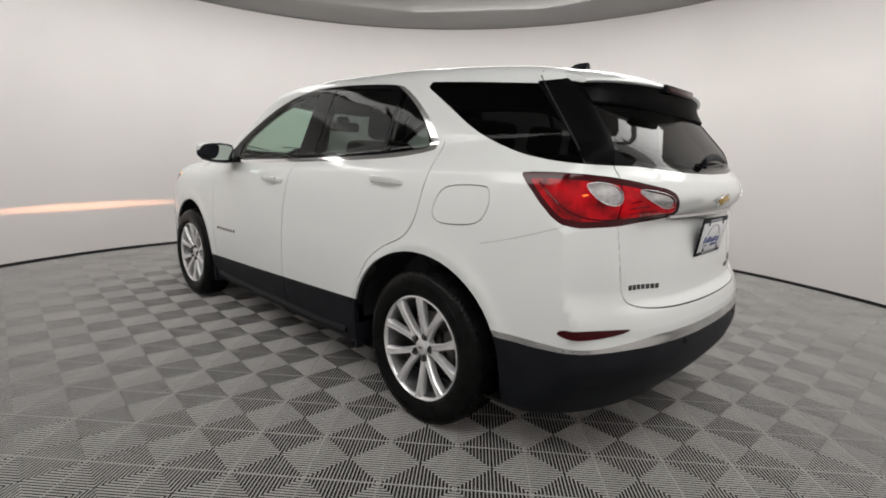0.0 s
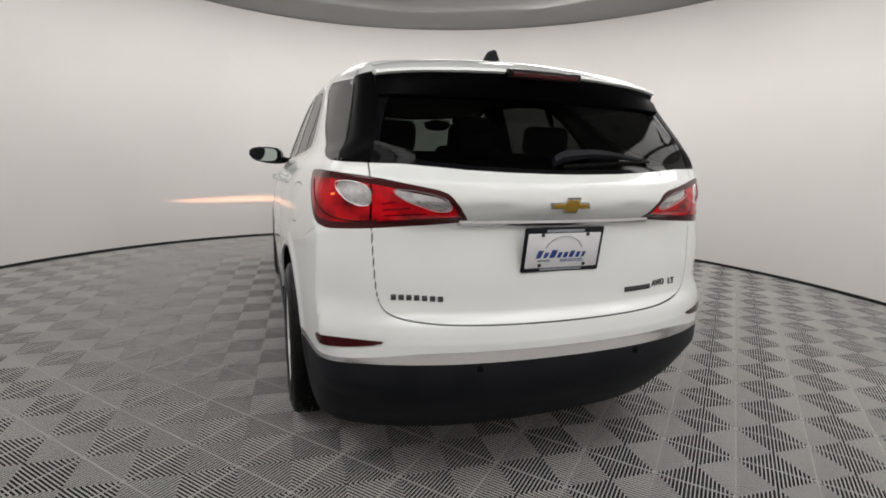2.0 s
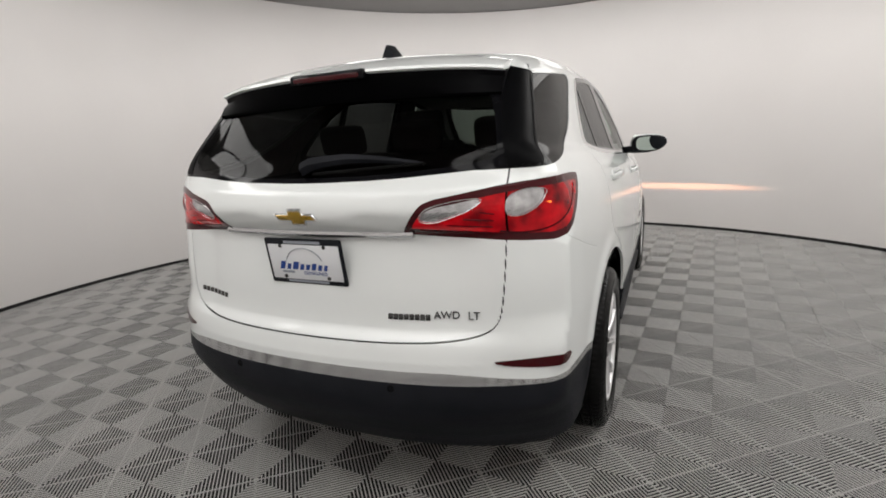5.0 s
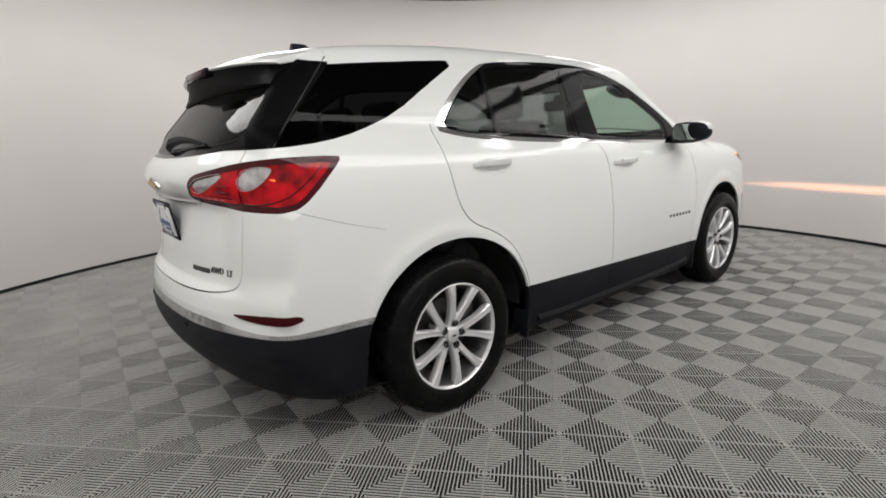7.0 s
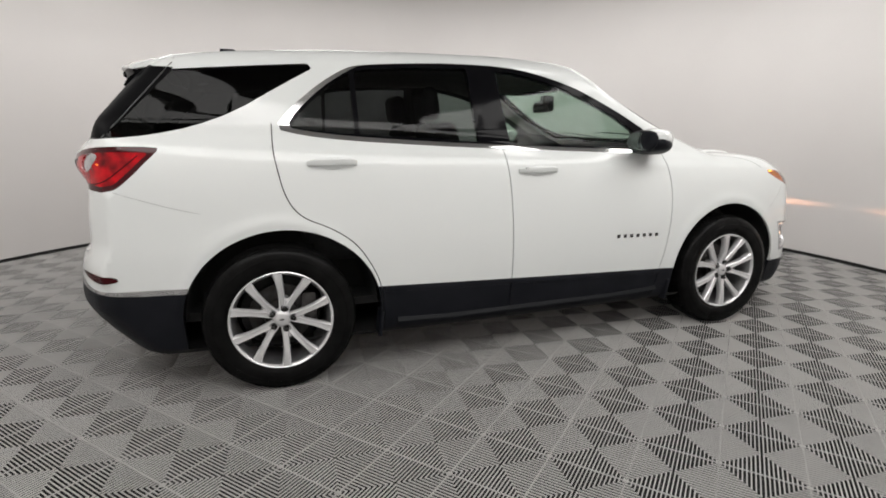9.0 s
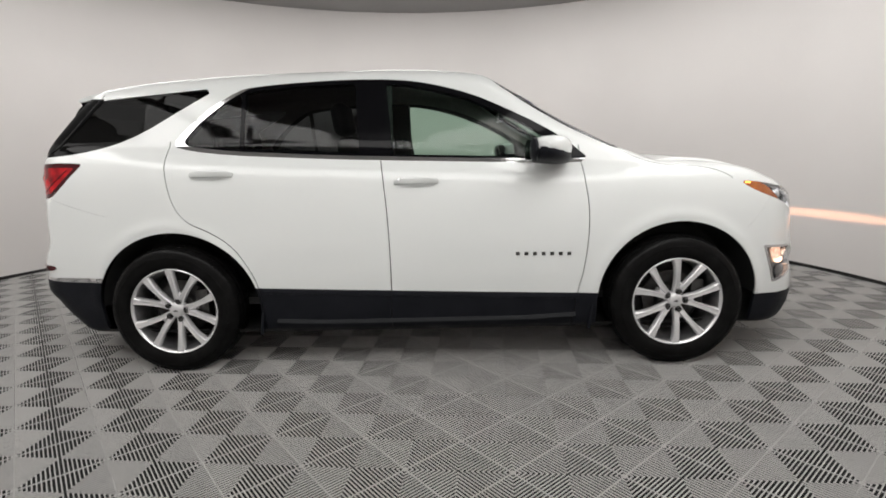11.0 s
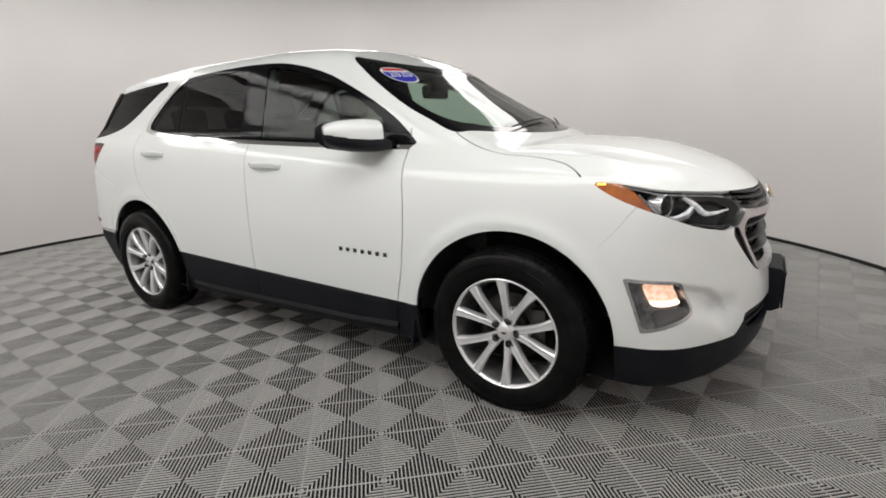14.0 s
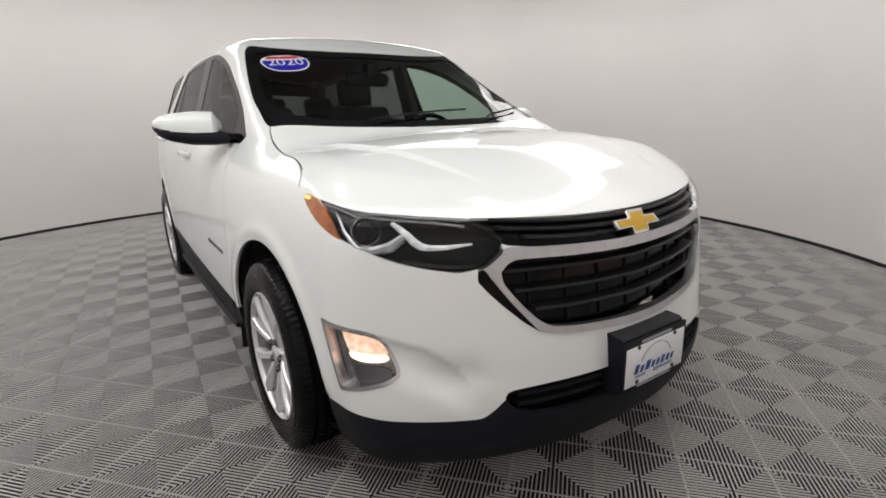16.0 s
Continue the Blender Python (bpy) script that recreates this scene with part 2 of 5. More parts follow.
for i in range(180):
    a = 2 * math.pi * i / 180
    rows.append([bm.verts.new((BOOTH.x + (BOOTH_R + .12) * math.cos(a), BOOTH.y + (BOOTH_R + .12) * math.sin(a), BOOTH_H + d + rise(a))) for d in (.006, .106)])
for p, q in zip(rows, rows[1:] + rows[:1]):
    bm.faces.new((hub_low, q[0], p[0])), bm.faces.new((hub_high, p[1], q[1])), bm.faces.new((p[0], q[0], q[1], p[1]))
tagged(part("ceiling", bm, CEILING, None), "plain grey studio ceiling", "ceiling", kind="structure")


# ---- the car's skin, as a function that is zero on it (car's own axes: x to its right, y ahead, z up) ----
def curve(*pairs):
    """A smooth curve through (x, y) pairs, flat beyond its ends."""
    xs, ys = np.array(pairs, float).T
    h, d = np.diff(xs), np.diff(ys) / np.diff(xs)
    m = np.zeros_like(ys)
    same = d[:-1] * d[1:] > 0
    w1, w2 = 2 * h[1:] + h[:-1], h[1:] + 2 * h[:-1]
    m[1:-1][same] = ((w1 + w2)[same]) / (w1[same] / d[:-1][same] + w2[same] / d[1:][same])
    m[0], m[-1] = d[0], d[-1]

    def at(x):
        x = np.clip(x, xs[0], xs[-1])
        i = np.clip(np.searchsorted(xs, x) - 1, 0, len(h) - 1)
        t = (x - xs[i]) / h[i]
        return (ys[i] * (1 + 2 * t) + m[i] * h[i] * t) * (1 - t) ** 2 + (ys[i + 1] * (3 - 2 * t) + m[i + 1] * h[i] * (t - 1)) * t * t
    return at


def ramp(x, a, b):
    t = np.clip((x - a) / (b - a), 0, 1)
    return t * t * (3 - 2 * t)


def smax(a, b, k):
    h = np.clip(0.5 + 0.5 * (a - b) / k, 0, 1)
    return b + (a - b) * h + k * h * (1 - h)


side_x = curve((.15, .85), (.30, .893), (.42, .908), (.55, .915), (.68, .916), (.80, .910), (.92, .895), (1.01, .868), (1.07, .825),
               (1.115, .788), (1.17, .767), (1.26, .735), (1.40, .685), (1.52, .635), (1.64, .56))
belt_rise = curve((-2.3, .17), (-1.3, .12), (.2, .045), (.9, 0), (1.5, -.02))
plan_in = curve((-2.3, .12), (-1.84, .055), (-1.4, .02), (-.8, .004), (0, 0), (.8, .006), (1.3, .025), (1.7, .05), (2.1, .10))
top_z = curve((-2.2, 1.47), (-2.02, 1.538), (-1.8, 1.594), (-1.4, 1.632), (-.8, 1.655), (-.2, 1.66), (.2, 1.642), (.34, 1.622), (.45, 1.571), (.57, 1.495), (.77, 1.382), (.97, 1.278), (1.17, 1.178), (1.26, 1.138),
              (1.33, 1.120), (1.42, 1.115), (1.6, 1.10), (1.9, 1.04), (2.1, .975), (2.22, .90), (2.32, .78))
crown = curve((-2, .11), (-1, .092), (.2, .10), (.5, .108), (.95, .11), (1.3, .07), (1.7, .05), (2.2, .10))
nose_y = curve((.13, 2.17), (.22, 2.25), (.3, 2.285), (.38, 2.295), (.5, 2.287), (.62, 2.272), (.7, 2.262), (.8, 2.25), (.88, 2.235), (.95, 2.18), (1.02, 2.08), (1.15, 1.85))
tail_y = curve((.15, -2.10), (.25, -2.18), (.33, -2.25), (.41, -2.30), (.48, -2.315), (.58, -2.305), (.7, -2.297), (.85, -2.29), (.95, -2.278),
               (1.03, -2.27), (1.08, -2.272), (1.13, -2.255), (1.19, -2.19), (1.25, -2.135), (1.40, -2.0), (1.55, -1.865), (1.7, -1.73))
gate_in = curve((.60, 0), (.655, .012), (.70, .044), (.80, .052), (.90, .058), (.985, .058), (1.0, .052), (1.03, .018), (1.07, 0))


def half_width(y, z):
    return side_x(z - belt_rise(y) * ramp(z, .7, 1.08)) - plan_in(y)


def skin(p):
    """Below zero inside the car's body, about the distance in metres outside it."""
    x, y, z = np.abs(p[..., 0]), p[..., 1], p[..., 2]
    a = (x - half_width(y, z)) * .95
    b = (z - top_z(y) + crown(y) * x * x) * (1 - .15 * ramp(y, .4, .6) * (1 - ramp(y, 1.2, 1.35)))
    c = y - nose_y(z) + .32 * x ** 2 + .235 * x ** 4
    k = 1 - .65 * ramp(z, 1.1, 1.3)
    d = (tail_y(z) + gate_in(z) * (1 - ramp(x, .5, .74)) + k * (.15 * x ** 2 + (.33 - .08 * ramp(z, .38, .46) * (1 - ramp(z, .62, .75))) * x ** 4) - y) * (1 - .25 * ramp(z, 1.15, 1.25))
    a = a - .007 * np.exp(-((np.hypot(np.abs(y) - 1.36, np.maximum(z - .37, 0)) - .445) / .035) ** 2) * ramp(z, .3, .45)
    b = b - .012 * ramp(.69 - .33 * (y - 1.15) - x, -.006, .018) * ramp(y, 1.25, 1.45) * (1 - ramp(y, 1.75, 2.1))
    dip = np.interp(x, (.55, .60, .665, .76, .85), (.455, .535, .59, .622, .63)) - z
    c = c + .020 * ramp(dip, 0, .03) * (1 - ramp(dip, .05, .16)) * ramp(x, .55, .62) * (1 - ramp(x, .80, .86)) + .014 * np.exp(-(((x - .60) / .07) ** 2 + ((z - .50) / .045) ** 2))
    g = smax(a, b, .07)
    g = smax(g, c, .07)
    g = smax(g, d, .06 - .053 * ramp(z, .54, .60) * (1 - ramp(z, .94, .99)))
    return smax(g, .2 - .02 * ramp(y, 1.5, 2) - z, .05)


def slope(p):
    """The outward normal of the skin."""
    e, n = .002, np.empty_like(p)
    for k in range(3):
        d = np.zeros(3)
        d[k] = e
        n[:, k] = skin(p + d) - skin(p - d)
    return n / np.maximum(np.linalg.norm(n, axis=1), 1e-9)[:, None]


def half_shell(nv, nt):
    """Triangles of the skin's right half, found along rays from the car's axis."""
    s = np.linspace(-1, 1, nv)
    straight = 1.55
    t = np.linspace(0, 1, nt)
    # a path round the half box: top middle, top edge, side, bottom edge, bottom middle
    hx, up, down = .9, .85, .55
    total = hx + up + down + hx
    q = t * total
    bx = np.where(q < hx, q, np.where(q < hx + up + down, hx, np.maximum(total - q, 0)))
    bz = np.where(q < hx, up, np.where(q < hx + up + down, up - (q - hx), -down))
    cap = .36
    yo = np.clip(s / (1 - cap), -1, 1) * straight
    turn = np.clip((np.abs(s) - (1 - cap)) / cap, 0, 1) * (np.pi / 2) * np.sign(s)
    D = np.empty((nv, nt, 3))
    D[..., 0] = np.cos(turn)[:, None] * bx
    D[..., 2] = np.cos(turn)[:, None] * bz
    D[..., 1] = np.sin(turn)[:, None] * .95
    D /= np.linalg.norm(D, axis=2)[..., None]
    O = np.zeros_like(D)
    O[..., 1], O[..., 2] = yo[:, None], .70
    lo, hi = np.full((nv, nt), .02), np.full((nv, nt), 1.7)
    for _ in range(30):
        mid = (lo + hi) / 2
        inside = skin(O + D * mid[..., None]) < 0
        lo, hi = np.where(inside, mid, lo), np.where(inside, hi, mid)
    V = (O + D * lo[..., None]).reshape(-1, 3)
    i = (np.arange(nv - 1)[:, None] * nt + np.arange(nt - 1)[None]).ravel()
    F = np.concatenate([np.c_[i, i + 1, i + nt + 1], np.c_[i, i + nt + 1, i + nt]])
    a, b, c = V[F[:, 0]], V[F[:, 1]], V[F[:, 2]]
    area = np.linalg.norm(np.cross(b - a, c - a), axis=1)
    F = F[area > 1e-9]
    return V, F


def onto(p):
    """Points moved onto the skin."""
    for _ in range(2):
        p = p - slope(p) * skin(p)[:, None]
    return p


def cut(M, phi):
    """Splits a triangle mesh along phi = 0: (the part where phi is below zero, the rest)."""
    V, F = M
    if len(F) == 0:
        return M, M
    d = phi(V)
    d = np.where(np.abs(d) < 1e-6, 1e-6, d)
    s = d < 0
    k = s[F].sum(1)
    inside, outside = [F[k == 3]], [F[k == 0]]
    for lone_in, sel in ((True, k == 1), (False, k == 2)):
        G = F[sel]
        if not len(G):
            continue
        lone = np.argmax(s[G] == lone_in, axis=1)
        r = np.arange(len(G))
        a, b, c = G[r, lone], G[r, (lone + 1) % 3], G[r, (lone + 2) % 3]
        ids = []
        for u, v in ((a, b), (a, c)):
            w = d[u] / (d[u] - d[v])
            ids.append(np.arange(len(V), len(V) + len(u)))
            V = np.concatenate([V, onto(V[u] + w[:, None] * (V[v] - V[u]))])
            d = np.concatenate([d, np.zeros(len(u))])
            s = np.concatenate([s, np.zeros(len(u), bool)])
        p, q = ids
        one, two = np.c_[a, p, q], np.concatenate([np.c_[p, b, c], np.c_[p, c, q]])
        (inside if lone_in else outside).append(one)
        (outside if lone_in else inside).append(two)
    return tuple(tidy(V, np.concatenate(x)) for x in (inside, outside))


def finer(M):
    """Each triangle parted into four, on the skin."""
    V, F = M
    a, b, c = F.T
    n, k = len(V), len(F)
    mid = onto(np.concatenate([(V[a] + V[b]) / 2, (V[b] + V[c]) / 2, (V[c] + V[a]) / 2]))
    ab, bc, ca = n + np.arange(k), n + k + np.arange(k), n + 2 * k + np.arange(k)
    return tidy(np.concatenate([V, mid]), np.concatenate([np.c_[a, ab, ca], np.c_[ab, b, bc], np.c_[ca, bc, c], np.c_[ab, bc, ca]]))


def tidy(V, F):
    """Drops unused points and joins equal ones."""
    if len(F) == 0:
        return V[:0], F
    u, inv = np.unique(F, return_inverse=True)
    V, F = V[u], inv.reshape(-1, 3)
    _, first, inv = np.unique(np.round(V * 20000).astype(np.int64), axis=0, return_index=True, return_inverse=True)
    F = inv.ravel()[F]
    ok = (F[:, 0] != F[:, 1]) & (F[:, 1] != F[:, 2]) & (F[:, 0] != F[:, 2])
    return V[first], F[ok]


VIEWS = {"side": lambda p: p[:, [1, 2]], "end": lambda p: p[:, [0, 2]], "top": lambda p: p[:, [0, 1]],
         "tail": lambda p: np.c_[p[:, 0] + p[:, 1], p[:, 2]], "nose": lambda p: np.c_[p[:, 0] - p[:, 1], p[:, 2]]}
WHERE = {"side": lambda p: p[:, 0] > .45, "rear": lambda p: p[:, 1] < -1.55, "front": lambda p: p[:, 1] > 1.5, "top": lambda p: p[:, 2] > .9,
         "back": lambda p: p[:, 1] < -1.79}


def rounded(pts, times=2, closed=True):
    """The corners of a polygon or line cut off, to round it."""
    pts = [np.array(p, float) for p in pts]
    for _ in range(times):
        out = [] if closed else [pts[0]]
        n = len(pts)
        for i in range(n if closed else n - 1):
            a, b = pts[i], pts[(i + 1) % n]
            out += [a * .75 + b * .25, a * .25 + b * .75]
        if not closed:
            out.append(pts[-1])
        pts = out
    return np.array(pts)


def line_distance(q, pts, closed):
    best = np.full(len(q), 9.0)
    n = len(pts)
    for i in range(n if closed else n - 1):
        a, b = pts[i], pts[(i + 1) % n]
        ab = b - a
        t = np.clip(((q - a) @ ab) / max(ab @ ab, 1e-12), 0, 1)
        best = np.minimum(best, np.linalg.norm(q - a - t[:, None] * ab, axis=1))
    return best


def inside_of(view, pts, where, soft=2, grow=0.0):
    """Below zero within a polygon drawn in one view of the car."""
    P = rounded(pts, soft) if soft else np.array(pts, float)

    def phi(p):
        q = VIEWS[view](p)
        d = line_distance(q, P, True)
        odd = np.zeros(len(q), bool)
        n = len(P)
        for i in range(n):
            a, b = P[i], P[(i + 1) % n]
            if a[1] != b[1]:
                odd ^= ((a[1] > q[:, 1]) != (b[1] > q[:, 1])) & (q[:, 0] < (b[0] - a[0]) * (q[:, 1] - a[1]) / (b[1] - a[1]) + a[0])
        d = np.where(odd, -d, d) - grow
        return np.where(WHERE[where](p), d, 1.0)
    return phi


def along(view, pts, where, half=.0026, soft=2):
    """Below zero within a narrow strip along a line drawn in one view."""
    P = rounded(pts, soft, False) if soft else np.array(pts, float)
    return lambda p: np.where(WHERE[where](p), line_distance(VIEWS[view](p), P, False) - half, 1.0)


def mirrored(M):
    return M[0] * np.array([-1, 1, 1]), M[1][:, ::-1]


def both(A, B):
    """Two halves joined at the middle."""
    return tidy(np.concatenate([A[0], B[0]]), np.concatenate([A[1], B[1] + len(A[0])]))


def rim(F):
    """The open edges of a triangle mesh, in order of its faces."""
    e = np.concatenate([F[:, [0, 1]], F[:, [1, 2]], F[:, [2, 0]]])
    key = np.sort(e, axis=1)
    _, inv, n = np.unique(key, axis=0, return_inverse=True, return_counts=True)
    return e[n[inv.ravel()] == 1]


def panel(name, M, mat, parent, label="", sink=0.0, flange=.012):
    """A piece of the skin as a sheet with turned-in edges."""
    V, F = M
    N = slope(V)
    V = V - N * sink
    if flange:
        E = rim(F)
        u, inv = np.unique(E, return_inverse=True)
        inv = inv.reshape(-1, 2)
        o = len(V)
        m = len(u)
        top, low = V[u], V[u] - N[u] * flange
        side = np.zeros((m, 3))
        t = V[E[:, 1]] - V[E[:, 0]]
        out = np.cross(t, N[E[:, 0]])
        for c in range(2):
            np.add.at(side, inv[:, c], out)
        side /= np.maximum(np.linalg.norm(side, axis=1), 1e-9)[:, None]
        a, b = inv[:, 0], inv[:, 1]
        F = np.concatenate([F, np.c_[o + b, o + a, o + m + a], np.c_[o + b, o + m + a, o + m + b]])
        V, N = np.concatenate([V, top, low]), np.concatenate([N, side, side])
    return mesh(name, V, F, mat, parent, label, normals=N)


# ---- lines of the car's skin ----
DLO = [(-1.335, 1.236), (-1.255, 1.332), (-1.121, 1.443), (-.985, 1.525), (-.90, 1.545), (-.677, 1.562), (-.40, 1.573), (-.12, 1.567), (.065, 1.539),
       (.279, 1.481), (.459, 1.40), (.637, 1.311), (.784, 1.221), (.925, 1.098), (.653, 1.098), (.3, 1.113), (-.116, 1.13), (-.4, 1.142), (-.716, 1.16), (-1.02, 1.18), (-1.22, 1.205)]
CHROME_IN = [(-1.283, 1.242), (-1.224, 1.322), (-1.098, 1.434), (-.972, 1.512), (-.9, 1.545), (-.9, 1.7), (1.2, 1.7), (1.2, 1.116), (.653, 1.118), (.3, 1.132), (-.116, 1.15), (-.4, 1.162), (-.716, 1.18), (-1.0, 1.2), (-1.18, 1.222)]
PANE_SMALL = [(-1.265, 1.245), (-1.21, 1.322), (-1.09, 1.43), (-.985, 1.497), (-.965, 1.505), (-.965, 1.212), (-1.05, 1.217), (-1.18, 1.231)]
PANE_REAR = [(-.942, 1.210), (-.942, 1.512), (-.85, 1.527), (-.6, 1.543), (-.345, 1.548), (-.32, 1.172), (-.5, 1.182)]
PANE_FRONT = [(-.14, 1.162), (-.178, 1.538), (-.10, 1.540), (.065, 1.508), (.25, 1.455), (.42, 1.382), (.58, 1.30), (.68, 1.232), (.70, 1.13), (.4, 1.14)]
QUARTER = [(-1.09, 1.545), (-1.363, 1.526), (-1.7, 1.50), (-2.2, 1.455), (-2.2, 1.19), (-2.02, 1.192), (-1.85, 1.207), (-1.68, 1.243), (-1.50, 1.310), (-1.30, 1.428)]
REAR_GLASS = [(-.3, 1.168), (0, 1.166), (.3, 1.172), (.55, 1.19), (.76, 1.205), (.84, 1.21), (.80, 1.40), (.74, 1.488), (.60, 1.515), (.5, 1.545), (.3, 1.585), (-.3, 1.60)]
REAR_PANE = [(-.3, 1.185), (0, 1.183), (.3, 1.19), (.53, 1.208), (.635, 1.225), (.61, 1.33), (.565, 1.43), (.52, 1.48), (.3, 1.495), (-.3, 1.50)]
SHIELD = [(-.3, .507), (0, .51), (.2, .507), (.4, .48), (.55, .432), (.612, .392), (.655, .54), (.708, .79), (.718, .94), (.728, 1.03), (.715, 1.085), (.65, 1.10), (.47, 1.175), (.25, 1.22), (0, 1.24), (-.3, 1.215)]
SHIELD_PANE = [(-.3, .55), (0, .553), (.2, .55), (.4, .523), (.53, .48), (.575, .46), (.617, .60), (.662, .80), (.67, .92), (.64, .985), (.60, 1.03), (.45, 1.115), (.25, 1.155), (0, 1.175), (-.3, 1.155)]
TAIL_OUT = [(-1.475, 1.058), (-1.472, 1.10), (-1.44, 1.122), (-1.36, 1.134), (-1.275, 1.128), (-1.30, 1.098), (-1.355, 1.066), (-1.42, 1.050)]
TAIL_IN = [(-1.812, 1.046), (-1.805, 1.076), (-1.76, 1.094), (-1.645, 1.110), (-1.555, 1.112), (-1.60, 1.084), (-1.69, 1.056), (-1.755, 1.038)]
TAIL_LIT = [(-1.305, 1.086), (-1.285, 1.094), (-1.262, 1.092), (-1.258, 1.084), (-1.28, 1.080)]
AMBER_LINE = [(-.80, 1.0), (-.957, .985), (-1.02, .947), (-1.061, .91), (-1.102, .855), (-1.0, .82), (-.80, .9)]
FOG_LIT = [(-1.045, .620), (-1.13, .617), (-1.205, .610), (-1.243, .588), (-1.272, .545), (-1.19, .537), (-1.105, .54), (-1.08, .562)]
FOG_EDGE = [(-1.08, .560), (-1.10, .554), (-1.19, .551), (-1.268, .557), (-1.278, .540), (-1.19, .531), (-1.10, .534)]
FOG_LOW = [(-1.105, .505), (-1.15, .520), (-1.22, .522), (-1.275, .518), (-1.29, .500), (-1.25, .485), (-1.17, .466), (-1.112, .456)]
LOWER_GRILLE = [(-.2, .452), (.2, .452), (.40, .452), (.50, .445), (.45, .372), (.31, .352), (.1, .365), (-.2, .365)]
WING_LINE = [(-1.735, 1.62), (-1.74, 1.54), (-1.80, 1.453), (-2.03, 1.195)]
TAIL = [(-.985, 1.146), (-1.0, 1.158), (-1.2, 1.163), (-1.46, 1.150), (-1.66, 1.125), (-1.79, 1.108), (-1.84, 1.07), (-1.862, 1.005), (-1.80, 1.0), (-1.645, .988), (-1.43, .978), (-1.19, .968), (-1.10, 1.02)]
HEAD = [(-.855, .985), (-.996, .971), (-1.156, .948), (-1.334, .938), (-1.461, .93), (-1.60, .922), (-1.73, .852), (-1.61, .778), (-1.345, .81), (-1.172, .853), (-1.0, .90), (-.90, .945)]
RING_OUT = [(-.2, .840), (0, .834), (.2, .840), (.44, .855), (.49, .845), (.57, .780), (.548, .785), (.512, .797), (.503, .772), (.448, .69), (.385, .612), (.33, .588), (.15, .568), (0, .560), (-.15, .568)]
RING_IN = [(-.2, .803), (0, .799), (.2, .803), (.40, .813), (.448, .812), (.484, .772), (.43, .692), (.37, .628), (.325, .611), (.15, .596), (0, .590), (-.2, .598)]
GRILLE_TOP = [(-.2, .905), (0, .903), (.2, .907), (.40, .918), (.56, .926), (.50, .875), (.44, .845), (.2, .832), (0, .826), (-.2, .832)]
GRILLE = [(-.2, .835), (0, .829), (.2, .835), (.44, .850), (.485, .838), (.545, .777), (.50, .715), (.40, .615), (.34, .592), (.15, .572), (0, .566), (-.15, .572)]
FOG = [(-.965, .640), (-1.10, .635), (-1.20, .630), (-1.245, .618), (-1.275, .585), (-1.318, .525), (-1.318, .500), (-1.27, .478), (-1.16, .452), (-1.051, .432)]
FUEL = [(-1.40, .97), (-1.44, 1.065), (-1.50, 1.088), (-1.64, 1.096), (-1.69, 1.085), (-1.695, 1.01), (-1.65, .94), (-1.50, .925), (-1.43, .93)]
REFLECTOR_LINE = [(-1.18, .583), (-1.27, .576), (-1.40, .582), (-1.62, .606), (-1.50, .612), (-1.3, .612), (-1.19, .607)]
GATE_GAP = [(.668, 1.20), (.664, .978), (.659, .82), (.645, .72), (.60, .685), (.508, .668), (.335, .66), (0, .656), (-.2, .66)]
DOOR_REAR = [(-1.345, 1.26), (-1.349, 1.146), (-1.336, 1.058), (-1.308, .925), (-1.245, .835), (-1.112, .781), (-.997, .70), (-.918, .575), (-.875, .46), (-.865, .2)]
DOOR_MID = [(-.205, 1.15), (-.19, 1.05), (-.172, .857), (-.164, .618), (-.166, .457), (-.175, .2)]
DOOR_FRONT = [(.85, 1.19), (.855, 1.12), (.864, 1.004), (.883, .861), (.881, .715), (.86, .535), (.826, .41), (.80, .2)]
HOOD_GAP = [(.62, 1.02), (.69, 1.01), (.73, 1.075), (.752, 1.20), (.757, 1.43), (.778, 1.56), (.80, 1.61), (.82, 1.645)]
WING_GAP = [(-1.021, .896), (-.98, .86), (-.93, .80), (-.86, .74)]


def arch(p, yc, a):
    dz = np.maximum(p[:, 2] - .37, 0)
    return np.where(p[:, 0] > .4, (np.hypot((p[:, 1] - yc) / a, dz / .412) - 1) * .42, 1.0)


def clad_top(p):
    """Height of the upper edge of the black lower trim."""
    y, x = p[:, 1], p[:, 0]
    side = .441 - .036 * y
    side = np.where(y < -1.6, .513 + .022 * ramp(-y, 1.9, 2.3), side)
    front = .372 + .075 * (1 - ramp(x, .44, .56)) - .006 * ramp(x, .8, .9)
    return np.where(y > 1.5, front, side)


def chrome_top(p):
    return .538 + .036 * (1 - ramp(p[:, 0], .45, .86))


